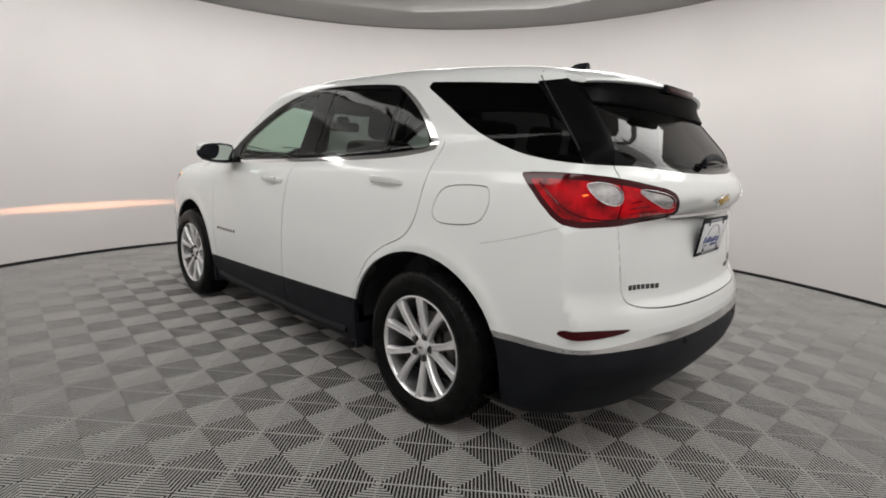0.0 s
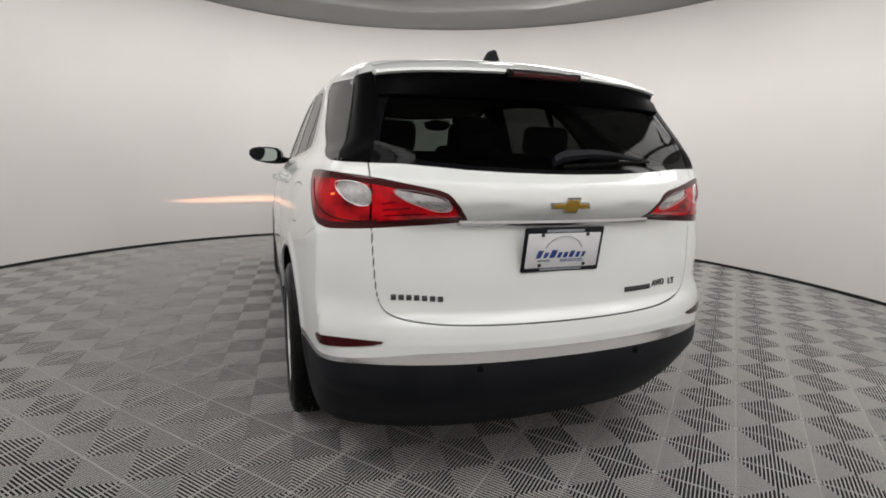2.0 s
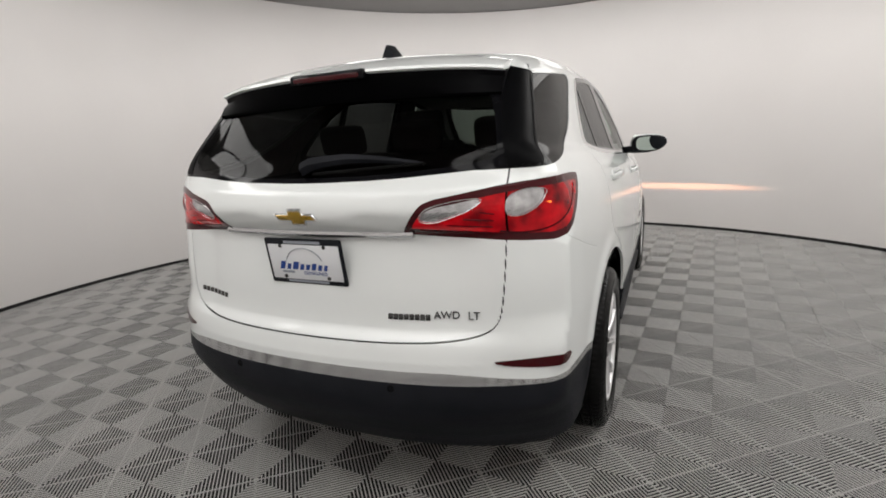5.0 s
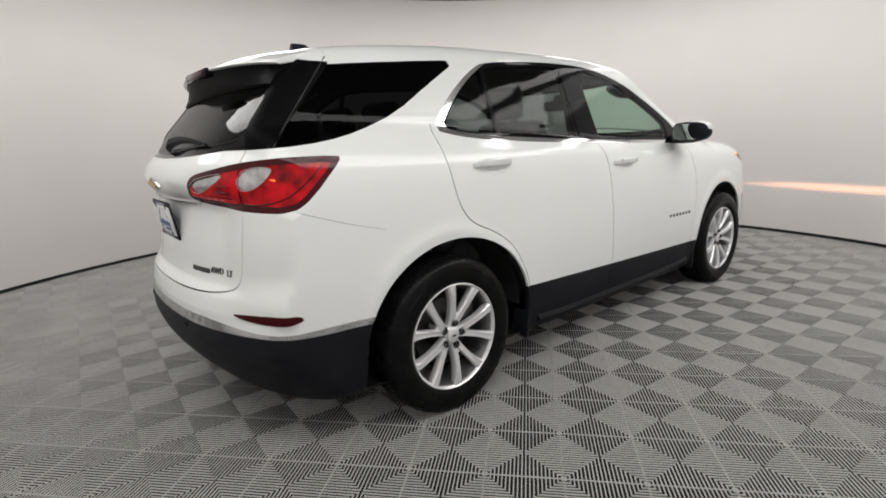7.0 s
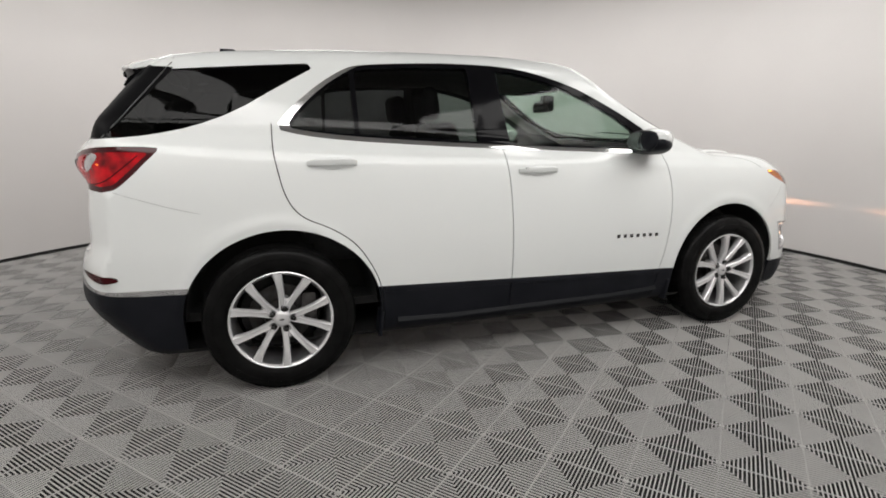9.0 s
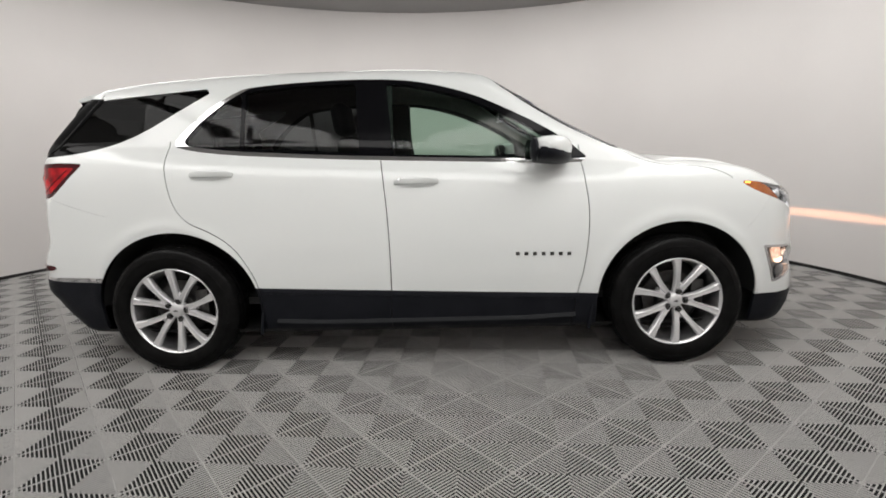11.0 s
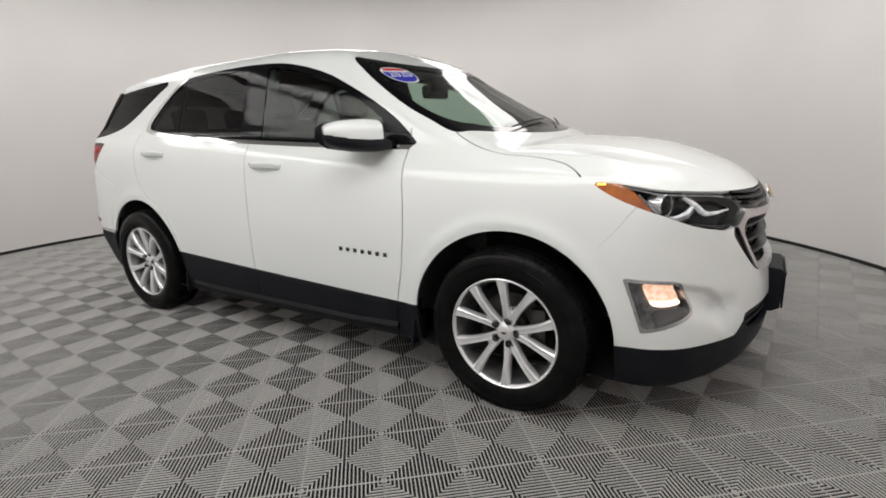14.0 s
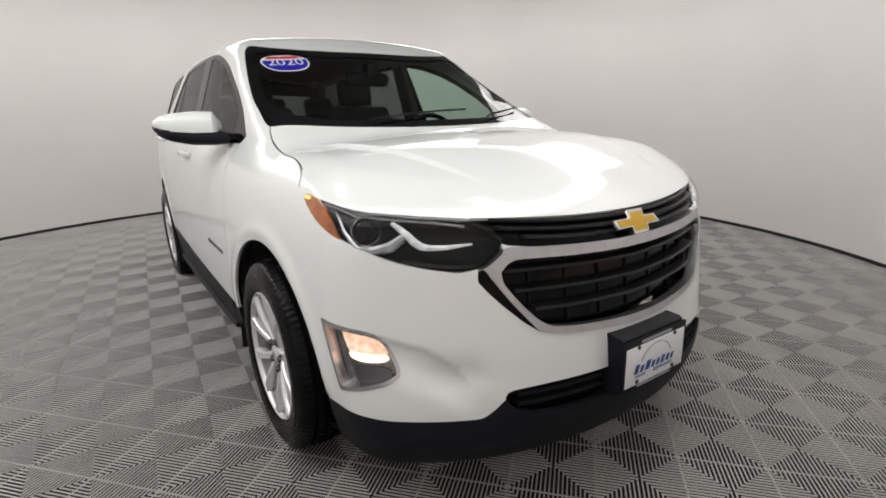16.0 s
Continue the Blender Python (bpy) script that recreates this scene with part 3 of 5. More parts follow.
def split_half(M, fuel):
    """Cuts a half shell into named pieces."""
    out = {}

    def take(name, phi):
        nonlocal M
        out[name], M = cut(M, phi)

    take("floor", lambda p: p[:, 2] - (.232 - .03 * ramp(p[:, 1], 1.5, 1.9)))
    for yc, a in ((-1.335, .452), (1.368, .432)):
        take("hole", lambda p: arch(p, yc, a))
    # glass and its frames
    take("shield", inside_of("top", SHIELD, "top"))
    out["shield_pane"], out["shield"] = cut(out["shield"], inside_of("top", SHIELD_PANE, "top"))
    take("dlo", inside_of("side", DLO, "side", 1))
    out["dlo"], out["belt_strip"] = cut(out["dlo"], inside_of("side", CHROME_IN, "side", 1))
    for name, pts in (("pane_small", PANE_SMALL), ("pane_rear", PANE_REAR), ("pane_front", PANE_FRONT)):
        out[name], out["dlo"] = cut(out["dlo"], inside_of("side", pts, "side", 0))
    window = inside_of("end", REAR_GLASS, "rear", 1)
    take("rear_glass", lambda p: np.maximum(window(p), (p[:, 1] + 1.80) * (1 - ramp(p[:, 0], .5, .6)) + (p[:, 1] + 1.70 + .957 * (1.54 - p[:, 2])) * ramp(p[:, 0], .5, .6)))
    take("quarter", inside_of("side", QUARTER, "side", 1))
    out["edge"], out["rear_glass"] = cut(out["rear_glass"], lambda p: .655 + .28 * (1.22 - p[:, 2]) - p[:, 0])
    out["rear_pane"], out["rear_glass"] = cut(out["rear_glass"], inside_of("end", REAR_PANE, "rear", 1))
    # lamps and grilles
    take("tail", inside_of("tail", TAIL, "rear", 1))
    take("head", inside_of("nose", HEAD, "front", 1))
    take("grille_top", inside_of("end", GRILLE_TOP, "front", 1))
    take("grille", inside_of("end", GRILLE, "front", 1))
    take("fog", inside_of("nose", FOG, "front", 0))
    take("reflector", inside_of("tail", REFLECTOR_LINE, "rear", 1))
    out["tail_rim"] = cut(out["tail"], inside_of("tail", TAIL, "rear", 1, -.023))[1]
    out["tail"] = cut(out["tail"], inside_of("tail", TAIL, "rear", 1, -.023))[0]
    for name, pts in (("tail_out", TAIL_OUT), ("tail_in", TAIL_IN), ("tail_lit", TAIL_LIT)):
        out[name], out["tail"] = cut(out["tail"], inside_of("tail", pts, "rear", 2))
    out["tail_gate"], out["tail"] = cut(out["tail"], lambda p: p[:, 0] - .664)
    out["tail_seam"], out["tail"] = cut(out["tail"], lambda p: p[:, 0] - .671)
    out["amber"], out["head"] = cut(out["head"], inside_of("nose", AMBER_LINE, "front", 2))
    out["fog_rim"] = cut(out["fog"], inside_of("nose", FOG, "front", 0, -.013))[1]
    for name, pts in (("fog_lit", FOG_LIT), ("fog_edge", FOG_EDGE), ("fog_low", FOG_LOW)):
        out[name] = cut(out["fog"], inside_of("nose", pts, "front", 1))[0]
    out["grille"], out["grille_frame"] = cut(out["grille"], inside_of("end", RING_IN, "front", 1))
    out["grille_frame"], out["grille_wedge"] = cut(out["grille_frame"], inside_of("end", RING_OUT, "front", 0))
    # seams
    gaps = [along("side", DOOR_REAR, "side"), along("side", DOOR_MID, "side"), along("side", DOOR_FRONT, "side"), along("top", HOOD_GAP, "top"),
            along("end", GATE_GAP, "rear"), along("nose", WING_GAP, "front", .0016),
            along("tail", [(-1.18, .975), (-.95, .905), (-.80, .87)], "rear", .0012), along("side", WING_LINE[:2], "side", .002)]
    if fuel:
        ring = rounded(FUEL, 2)
        gaps.append(lambda p: np.where(WHERE["side"](p), line_distance(VIEWS["side"](p), ring, True) - .0022, 1.0))
    near, M = cut(M, lambda p: np.min([g(p) for g in gaps], axis=0) - .018)
    for _ in range(2):
        near = finer(near)
    out["gap"], near = cut(near, lambda p: np.min([g(p) for g in gaps], axis=0))
    M = both(M, near)
    take("lower_grille", inside_of("end", LOWER_GRILLE, "front", 1))
    take("clad", lambda p: p[:, 2] - clad_top(p))
    take("bumper_strip", lambda p: np.where(p[:, 1] < -1.75, p[:, 2] - chrome_top(p), 1.0))
    # painted panels
    take("roof", lambda p: np.where((p[:, 1] < 1.0) & (p[:, 1] > -2.3), 1.17 - p[:, 2] + .03 * (p[:, 1] + 1), 1.0))
    take("gate", lambda p: np.where(p[:, 1] < -1.7, np.maximum(p[:, 0] - .668, .656 - p[:, 2]), 1.0))
    hood = inside_of("top", [(-.3, 1.0), (.6, 1.0)] + HOOD_GAP + [(.80, 1.70), (.66, 2.0), (.5, 2.12), (.2, 2.3), (-.3, 2.3)], "top", 0)
    take("hood", lambda p: np.where(p[:, 2] > .87, hood(p), 1.0))
    take("front_bumper", lambda p: np.where(p[:, 1] > 1.45, 1.79 - p[:, 1] + .55 * (p[:, 2] - .72), 1.0))
    take("fender", lambda p: .84 - p[:, 1] + .04 * np.abs(p[:, 2] - .8))
    take("front_door", lambda p: -.185 - p[:, 1] + .02 * (p[:, 2] - .5))
    take("rear_bumper", lambda p: np.where(p[:, 1] < -1.5, p[:, 2] - (.86 + .16 * (p[:, 1] + 1.7)), 1.0))
    take("rear_door", inside_of("side", [(-.15, 1.4), (-1.345, 1.4)] + DOOR_REAR + [(-.15, .2)], "side", 0))
    out["quarter_panel"] = M
    return out


CAR = empty("car", None, pose(-.022, 0, 0, 0, 0, .5))
tagged(CAR, "white compact sport utility car with silver alloy wheels", "car")
SHELL = half_shell(400, 236)
R = split_half(SHELL, False)
L = {k: mirrored(v) for k, v in split_half(SHELL, True).items()}


def across(name):
    """A piece of both halves, joined at the middle."""
    return both(R[name], L[name])


panel("roof_panel", across("roof"), PAINT, CAR)
HOOD = panel("hood", finer(across("hood")), PAINT, CAR)
GATE = panel("liftgate", across("gate"), PAINT, CAR)
BUMPER = panel("front_bumper", across("front_bumper"), PAINT, CAR)
TAIL_BUMPER = panel("rear_bumper", across("rear_bumper"), PAINT, CAR)
LOWER = panel("lower_trim", across("clad"), BLACK, CAR, "matte black plastic lower trim", flange=.02)
panel("bumper_strip", across("bumper_strip"), CHROME, TAIL_BUMPER, "chrome strip along the bumper")
panel("underbody", across("floor"), DARK, CAR, flange=0)
SHIELD_PART = panel("windshield", across("shield_pane"), GLASS_CLEAR, CAR, "faintly green windshield", sink=.004, flange=0)
panel("windshield_border", across("shield"), GLOSS, SHIELD_PART, "black glass border", sink=.003)
REAR_WINDOW = panel("rear_window", across("rear_pane"), GLASS_REAR, CAR, "dark tinted rear window", sink=.004, flange=0)
panel("rear_window_border", across("rear_glass"), GLOSS, REAR_WINDOW, "black glass border", sink=.003)
tagged(panel("panel_gap", across("gap"), SEAM, CAR, "dark gaps between the body panels", sink=.009, flange=0), kind="stuff")
panel("lower_grille", across("lower_grille"), GLOSS, CAR, "black lower air intake", sink=.035, flange=0)
for S, sx in ((R, 1), (L, -1)):
    REAR_DOOR = panel("rear_door", S["rear_door"], PAINT, CAR)
    FRONT_DOOR = panel("front_door", S["front_door"], PAINT, CAR)
    panel("fender", S["fender"], PAINT, CAR)
    panel("quarter_panel", S["quarter_panel"], PAINT, CAR)
    panel("window_frame", S["dlo"], GLOSS, CAR, "gloss black window frame and pillar", sink=.002)
    panel("belt_strip", S["belt_strip"], CHROME, CAR, "chrome window strip", sink=-.002)
    panel("side_window", S["pane_front"], GLASS_CLEAR, CAR, "faintly green front side window", sink=.004, flange=0)
    panel("side_window", S["pane_rear"], GLASS_DARK, CAR, "dark tinted rear side window", sink=.004, flange=0)
    panel("side_window", S["pane_small"], GLASS_DARK, CAR, "small dark tinted rear door window", sink=.004, flange=0)
    Q = panel("quarter_window", S["quarter"], GLASS_BLACK, CAR, "black tinted quarter window", sink=.003, flange=0)
    panel("air_deflector", S["edge"], EDGE, CAR, "gloss black deflector beside the rear window", sink=.001)
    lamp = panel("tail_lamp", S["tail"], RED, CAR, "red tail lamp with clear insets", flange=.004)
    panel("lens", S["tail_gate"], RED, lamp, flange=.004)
    panel("lamp_rim", S["tail_rim"], DARK_RED, lamp, "dark red lamp border")
    panel("lamp_joint", S["tail_seam"], GLOSS, lamp, sink=.01, flange=0)
    panel("clear_lens", S["tail_out"], CLEAR_INSET, lamp, "clear reversing lens", sink=.004, flange=.004)
    panel("clear_lens", S["tail_in"], CLEAR_INSET, lamp, "clear reversing lens", sink=.004, flange=.004)
    panel("lit_lens", S["tail_lit"], TAIL_GLOW, lamp, "glowing red tail light", sink=.001, flange=0)
    head = panel("headlamp", S["head"], LENS, CAR, "projector headlamp with amber corner", flange=.003)
    panel("housing", S["head"], GLOSS, head, sink=.055, flange=0)
    panel("amber_lens", S["amber"], AMBER, head, "amber corner lens", flange=.01)
    fog = panel("fog_lamp", S["fog"], LAMP_MID, CAR, "lit fog lamp in a chrome surround", sink=.03, flange=0)
    panel("surround", S["fog_rim"], SATIN, fog, "chrome surround", sink=-.002, flange=.03)
    panel("bulb_window", S["fog_lit"], FOG_GLOW, fog, "warm glowing fog light", sink=.022, flange=.006)
    panel("bulb_edge", S["fog_edge"], FOG_BRIGHT, fog, "bright lower edge of the fog light", sink=.017, flange=.006)
    panel("dark_pocket", S["fog_low"], LAMP_GREY, fog, "dark reflector pocket", sink=.024, flange=.003)
    panel("reflector", S["reflector"], DARK_RED, TAIL_BUMPER, "red bumper reflector", sink=-.003)
panel("upper_grille", across("grille_top"), GLOSS, CAR, "black upper grille", sink=.018, flange=0)
GRILLE_PART = panel("grille", across("grille"), GLOSS, CAR, "black grille in a chrome frame", sink=.05, flange=0)
panel("grille_frame", across("grille_frame"), FRAME_SATIN, GRILLE_PART, "satin chrome frame", sink=-.006, flange=.03)
for S in (R, L):
    panel("frame_wedge", S["grille_wedge"], GLOSS, GRILLE_PART, "gloss black wedge beside the frame", sink=.004, flange=0)
inner = [R[k] for k in ("rear_door", "front_door", "quarter_panel", "fender", "gate", "gap", "belt_strip")]
inner += [L[k] for k in ("rear_door", "front_door", "quarter_panel", "fender", "gate", "gap", "belt_strip")]
lining = inner[0]
for piece in inner[1:]:
    lining = both(lining, piece)
for S in (R, L):
    panel("pillar_lining", S["dlo"], TRIM, CAR, "charcoal pillar lining", sink=.03, flange=0)
panel("headliner", across("roof"), HEADLINER, CAR, "light grey headliner", sink=.03, flange=0)
panel("interior_lining", lining, TRIM, CAR, "charcoal interior lining", sink=.03, flange=0)


# ---- wheels ----
def sweep(sections, mat, name, parent, label="", caps=True):
    """A skin over closed cross-sections, each a list of points."""
    bm = bmesh.new()
    rows = [[bm.verts.new(p) for p in s] for s in sections]
    n = len(rows[0])
    for a, b in zip(rows, rows[1:]):
        for k in range(n):
            bm.faces.new((a[k], a[(k + 1) % n], b[(k + 1) % n], b[k]))
    if caps:
        bm.faces.new(rows[0][::-1]), bm.faces.new(rows[-1])
    bmesh.ops.recalc_face_normals(bm, faces=bm.faces)
    return part(name, bm, mat, parent, label)


def tyre_mesh():
    """A tyre with grooves round it and notched shoulder blocks."""
    half = [(.088, .231), (.100, .241), (.108, .262), (.111, .29), (.106, .318), (.098, .334), (.090, .343), (.078, .3485), (.062, .3515), (.0605, .344), (.052, .344), (.0505, .3525),
            (.026, .354), (.0245, .346), (.016, .346), (.0145, .3545)]
    prof = [(x, r) for x, r in half] + [(-x, r) for x, r in half[::-1]]
    n = 288
    V, F = [], []
    for i in range(n):
        a = 2 * math.pi * i / n
        for k, (x, r) in enumerate(prof):
            shoulder = 5 <= min(k, len(prof) - 1 - k) <= 8
            middle = min(k, len(prof) - 1 - k) in (11, 12, 15)
            if shoulder and i % 3 == 0 or middle and i % 4 == 0:
                r -= .003
            r *= 1.008
            V.append((x, r * math.cos(a), max(r * math.sin(a), -.3475)))
    m = len(prof)
    for i in range(n):
        for k in range(m - 1):
            F.append((i * m + k, i * m + k + 1, ((i + 1) % n) * m + k + 1, ((i + 1) % n) * m + k))
    return V, [f[::-1] for f in F]


SPIN = 16


def wheel():
    w = empty("wheel", CAR)
    V, F = tyre_mesh()
    tyre = mesh("tyre", V, F, RUBBER, w, "black rubber tyre")
    tyre.data.set_sharp_from_angle(angle=radians(40))
    part("sidewall_ring", spun([(.1085, .306), (.1115, .304), (.1115, .300), (.1085, .298)], 96), RUBBER, tyre)
    rim = part("rim", spun([(.088, .2415), (.099, .2395), (.101, .236), (.096, .2295), (.086, .2255), (.082, .2262)], 96), ALLOY, w)
    part("rim_barrel", spun([(.087, .2262), (.075, .222), (.05, .213), (.0, .209), (-.09, .213)], 96), BARREL, rim, "dull grey inner barrel")
    for i in range(10):
        pair, odd = divmod(i, 2)
        way = 1 if odd else -1
        rings = []
        for k in range(11):
            t = k / 10
            r = .036 + t * .194
            ang = radians(72 * pair + SPIN + way * (8 + 10.5 * t ** .6))
            wd = .0145 + .0105 * t ** 3.5 + .004 * (1 - t) ** 2
            x = .068 + .029 * math.sin(t * 1.5)
            c, s = math.cos(ang), math.sin(ang)
            rings.append([(x + dx, r * s + dw * wd * c, r * c - dw * wd * s) for dx, dw in ((-.034, -.85), (-.012, -1), (-.003, -.86), (.002, -.6), (-.001, 0), (.002, .6), (-.003, .86), (-.012, 1), (-.034, .85))])
        sweep(rings, ALLOY, "spoke", w)
    for i in range(5):
        c, s = math.cos(radians(72 * i + SPIN)), math.sin(radians(72 * i + SPIN))
        rings = []
        for r, wd, x in ((.03, .022, .064), (.05, .021, .063), (.075, .018, .066), (.092, .017, .072), (.102, .012, .068), (.106, .006, .050)):
            rings.append([(x + dx, r * s + dw * wd * c, r * c - dw * wd * s) for dx, dw in ((-.03, -1), (0, -1), (0, 1), (-.03, 1))])
        sweep(rings, ALLOY, "spoke_web", w)
    hub = part("hub", spun([(.03, .046), (.064, .044), (.071, .039), (.073, .0345), (.079, .0335), (.0825, .029), (.084, .02), (.0845, 0)], 48), ALLOY, w)
    part("centre_cap", prism([(.013 * a, .005 * b) for a, b in ((-1, -.4), (-.35, -.4), (-.35, -1), (.35, -1), (.4, -.4), (1, -.4), (.85, .4), (.35, .4), (.35, 1), (-.35, 1), (-.4, .4), (-1.1, .4))], .003), DISC, hub, "", Matrix.Translation((.083, 0, 0)) @ pose(0, 0, 0, 90, 0, 90))
    for i in range(5):
        a = radians(72 * i + SPIN)
        q = Matrix.Translation((0, .055 * math.sin(a), .055 * math.cos(a)))
        part("nut_seat", spun([(.058, .0190), (.0742, .0185), (.0746, .0150), (.0700, .0115)], 20), DARK, w, "", q)
        part("wheel_nut", spun([(.06, .0125), (.082, .0120), (.087, .009), (.088, 0)], 6), NUT, w, "", q)
    part("brake_disc", spun([(-.02, .15), (-.008, .15), (-.008, .085), (.02, .078), (.02, 0)], 48), DISC, w)
    part("caliper", box(.06, .07, .16, .012), DISC, w, "", Matrix.Translation((.01, .13, .03)))
    part("wheel_back", spun([(-.05, 0), (-.05, .19)], 32), DARK, w)
    return w


W = wheel()
tagged(W, "silver twin-spoke alloy wheel with a black tyre")
for k, (x, y, turn) in enumerate(((.80, -1.3625, 0), (.80, 1.3625, 0), (-.80, -1.3625, 180), (-.80, 1.3625, 180))):
    m = pose(x, y, .348, 0, 0, turn)
    if k == 0:
        W.matrix_local = m
    else:
        copy_thing(W, m)
for x in (-1, 1):
    for y in (-1.335, 1.368):
        bm = spun([(-.3, .02), (-.3, .40), (-.2, .425), (-.02, .425)], 48)
        bmesh.ops.delete(bm, geom=[v for v in bm.verts if v.co.z < -.04], context="VERTS")
        part("wheel_arch_liner", bm, DARK, CAR, "", Matrix.Translation((x * .87, y, .37)) @ Matrix.Diagonal((x, 1.04, 1, 1)))


# ---- smaller parts of the car ----
def first_skin(o, d, far=3.0):
    """Where a ray from outside first meets the skin, and the normal there."""
    o, d = np.array(o, float), np.array(d, float)
    k = np.linspace(0, far, 1500)
    g = skin(o + d * k[:, None])
    i = int(np.argmax(g < 0))
    lo, hi = k[i - 1], k[i]
    for _ in range(25):
        mid = (lo + hi) / 2
        if skin((o + d * mid)[None])[0] < 0:
            hi = mid
        else:
            lo = mid
    p = o + d * lo
    return Vector(p), Vector(slope(p[None])[0])


def on(view, a, b, sx=1):
    """A point of the skin from its place in one view, with the normal."""
    if view == "side":
        p, n = first_skin((2.5, a, b), (-1, 0, 0))
    elif view == "rear":
        p, n = first_skin((a, -4, b), (0, 1, 0))
    elif view == "front":
        p, n = first_skin((a, 4, b), (0, -1, 0))
    elif view == "tail":
        p, n = first_skin(((a + 4) / 2, (a - 4) / 2, b), (-.7071, .7071, 0))
    elif view == "top":
        p, n = first_skin((a, b, 3), (0, 0, -1))
    else:
        p, n = first_skin(((a + 4) / 2, (4 - a) / 2, b), (-.7071, -.7071, 0))
    if sx < 0:
        p.x, n.x = -p.x, -n.x
    return p, n


def facing(p, n, up=(0, 0, 1), lift=0.0):
    """A frame at p with z along n and y as near as can be to up."""
    n = Vector(n).normalized()
    x = Vector(up).cross(n).normalized()
    y = n.cross(x)
    return Matrix.Translation(Vector(p) + n * lift) @ Matrix((x, y, n)).transposed().to_4x4()


def lettering(text, size, mat, parent, m, depth=.001):
    c = bpy.data.curves.new("lettering", "FONT")
    c.body, c.size, c.align_x, c.align_y, c.extrude = text, size, "CENTER", "CENTER", depth
    ob = new("lettering", c)
    me = bpy.data.meshes.new_from_object(ob.evaluated_get(bpy.context.evaluated_depsgraph_get()))
    bpy.data.objects.remove(ob)
    me.materials.clear()
    me.materials.append(mat)
    out = new("lettering", me)
    out.parent = parent
    out.matrix_local = m
    return out


# spoiler over the rear window: a white top, a black hollow underside, the high brake lamp
def spoiler():
    top, under = [], []
    for i in range(29):
        x = -.605 + 1.21 * i / 28
        e = abs(x) / .605
        bend, drop = .11 * e ** 2.6, .125 * x * x + .012 * e ** 6
        y1, y0 = -2.03 + bend, -1.66
        row = []
        for k in range(8):
            y = y0 + (y1 - y0) * k / 7
            row.append((x, y, float(top_z(np.array(y))) + .004 - drop - .005 * (k == 7)))
        lip = (x, y1 - .004, row[-1][2] - .010)
        row += [lip, (x, y1 + .010, lip[2] - .006), (x, y0 - .02, row[0][2] - .02)]
        top.append(row)
        z1 = lip[2] - .002
        low, out = on("rear", x, 1.436 - .016 * e * e)
        edge = low + out * .008
        under.append([(x, y1 + .008, z1), (x, y1 + .014, z1 - .02), (x, y1 * .5 + edge.y * .5 + .006, z1 * .45 + edge.z * .55), tuple(edge), tuple(low - out * .01), (x, y1 + .16 - .08 * e, z1 - .01), (x, y1 + .16 - .08 * e, z1 + .012)])
    sp = sweep(top, PAINT, "spoiler", CAR, "white roof spoiler with a black underside")
    sweep(under, EDGE, "spoiler_underside", sp, "black underside")
    z = float(top_z(np.array(-2.02)))
    lamp = part("brake_lamp_housing", box(.31, .10, .036, .010, Matrix.Translation((0, -1.996, z - .022))), GLOSS, sp, "black housing of the high brake lamp")
    part("brake_lamp", box(.27, .012, .018, .004, Matrix.Translation((0, -2.045, z - .024))), DARK_RED, lamp, "dark red brake lamp")


spoiler()

# seam across the dark glass behind the rear pillar
for sx, pane in zip((1, -1), [o for o in CAR.children if o.name.split(".")[0] == "quarter_window"]):
    pts = [on("side", -1.745 - .285 * t, 1.525 - .33 * t, sx) for t in (0, .2, .4, .6, .8, 1)]
    part("glass_seam", tube([p + n * .0005 for p, n in pts], .0028, 6), SATIN_DARK, pane, "thin seam")

# antenna fin
fin = []
for t in (0, .15, .35, .6, .85, .96, 1):
    w, y0, y1 = .038 * (1 - t) ** .8 + .009, -1.39 - .12 * t, -1.588 + .006 * t
    z = float(top_z(np.array(-1.5))) - .012 + .070 * t
    fin.append([(0, y0, z), (w * .55, y0 - .03, z), (w, y1 + .05, z), (w * .75, y1, z), (-w * .75, y1, z), (-w, y1 + .05, z), (-w * .55, y0 - .03, z)])
sweep(fin, BLACK, "antenna", CAR, "black shark fin antenna")


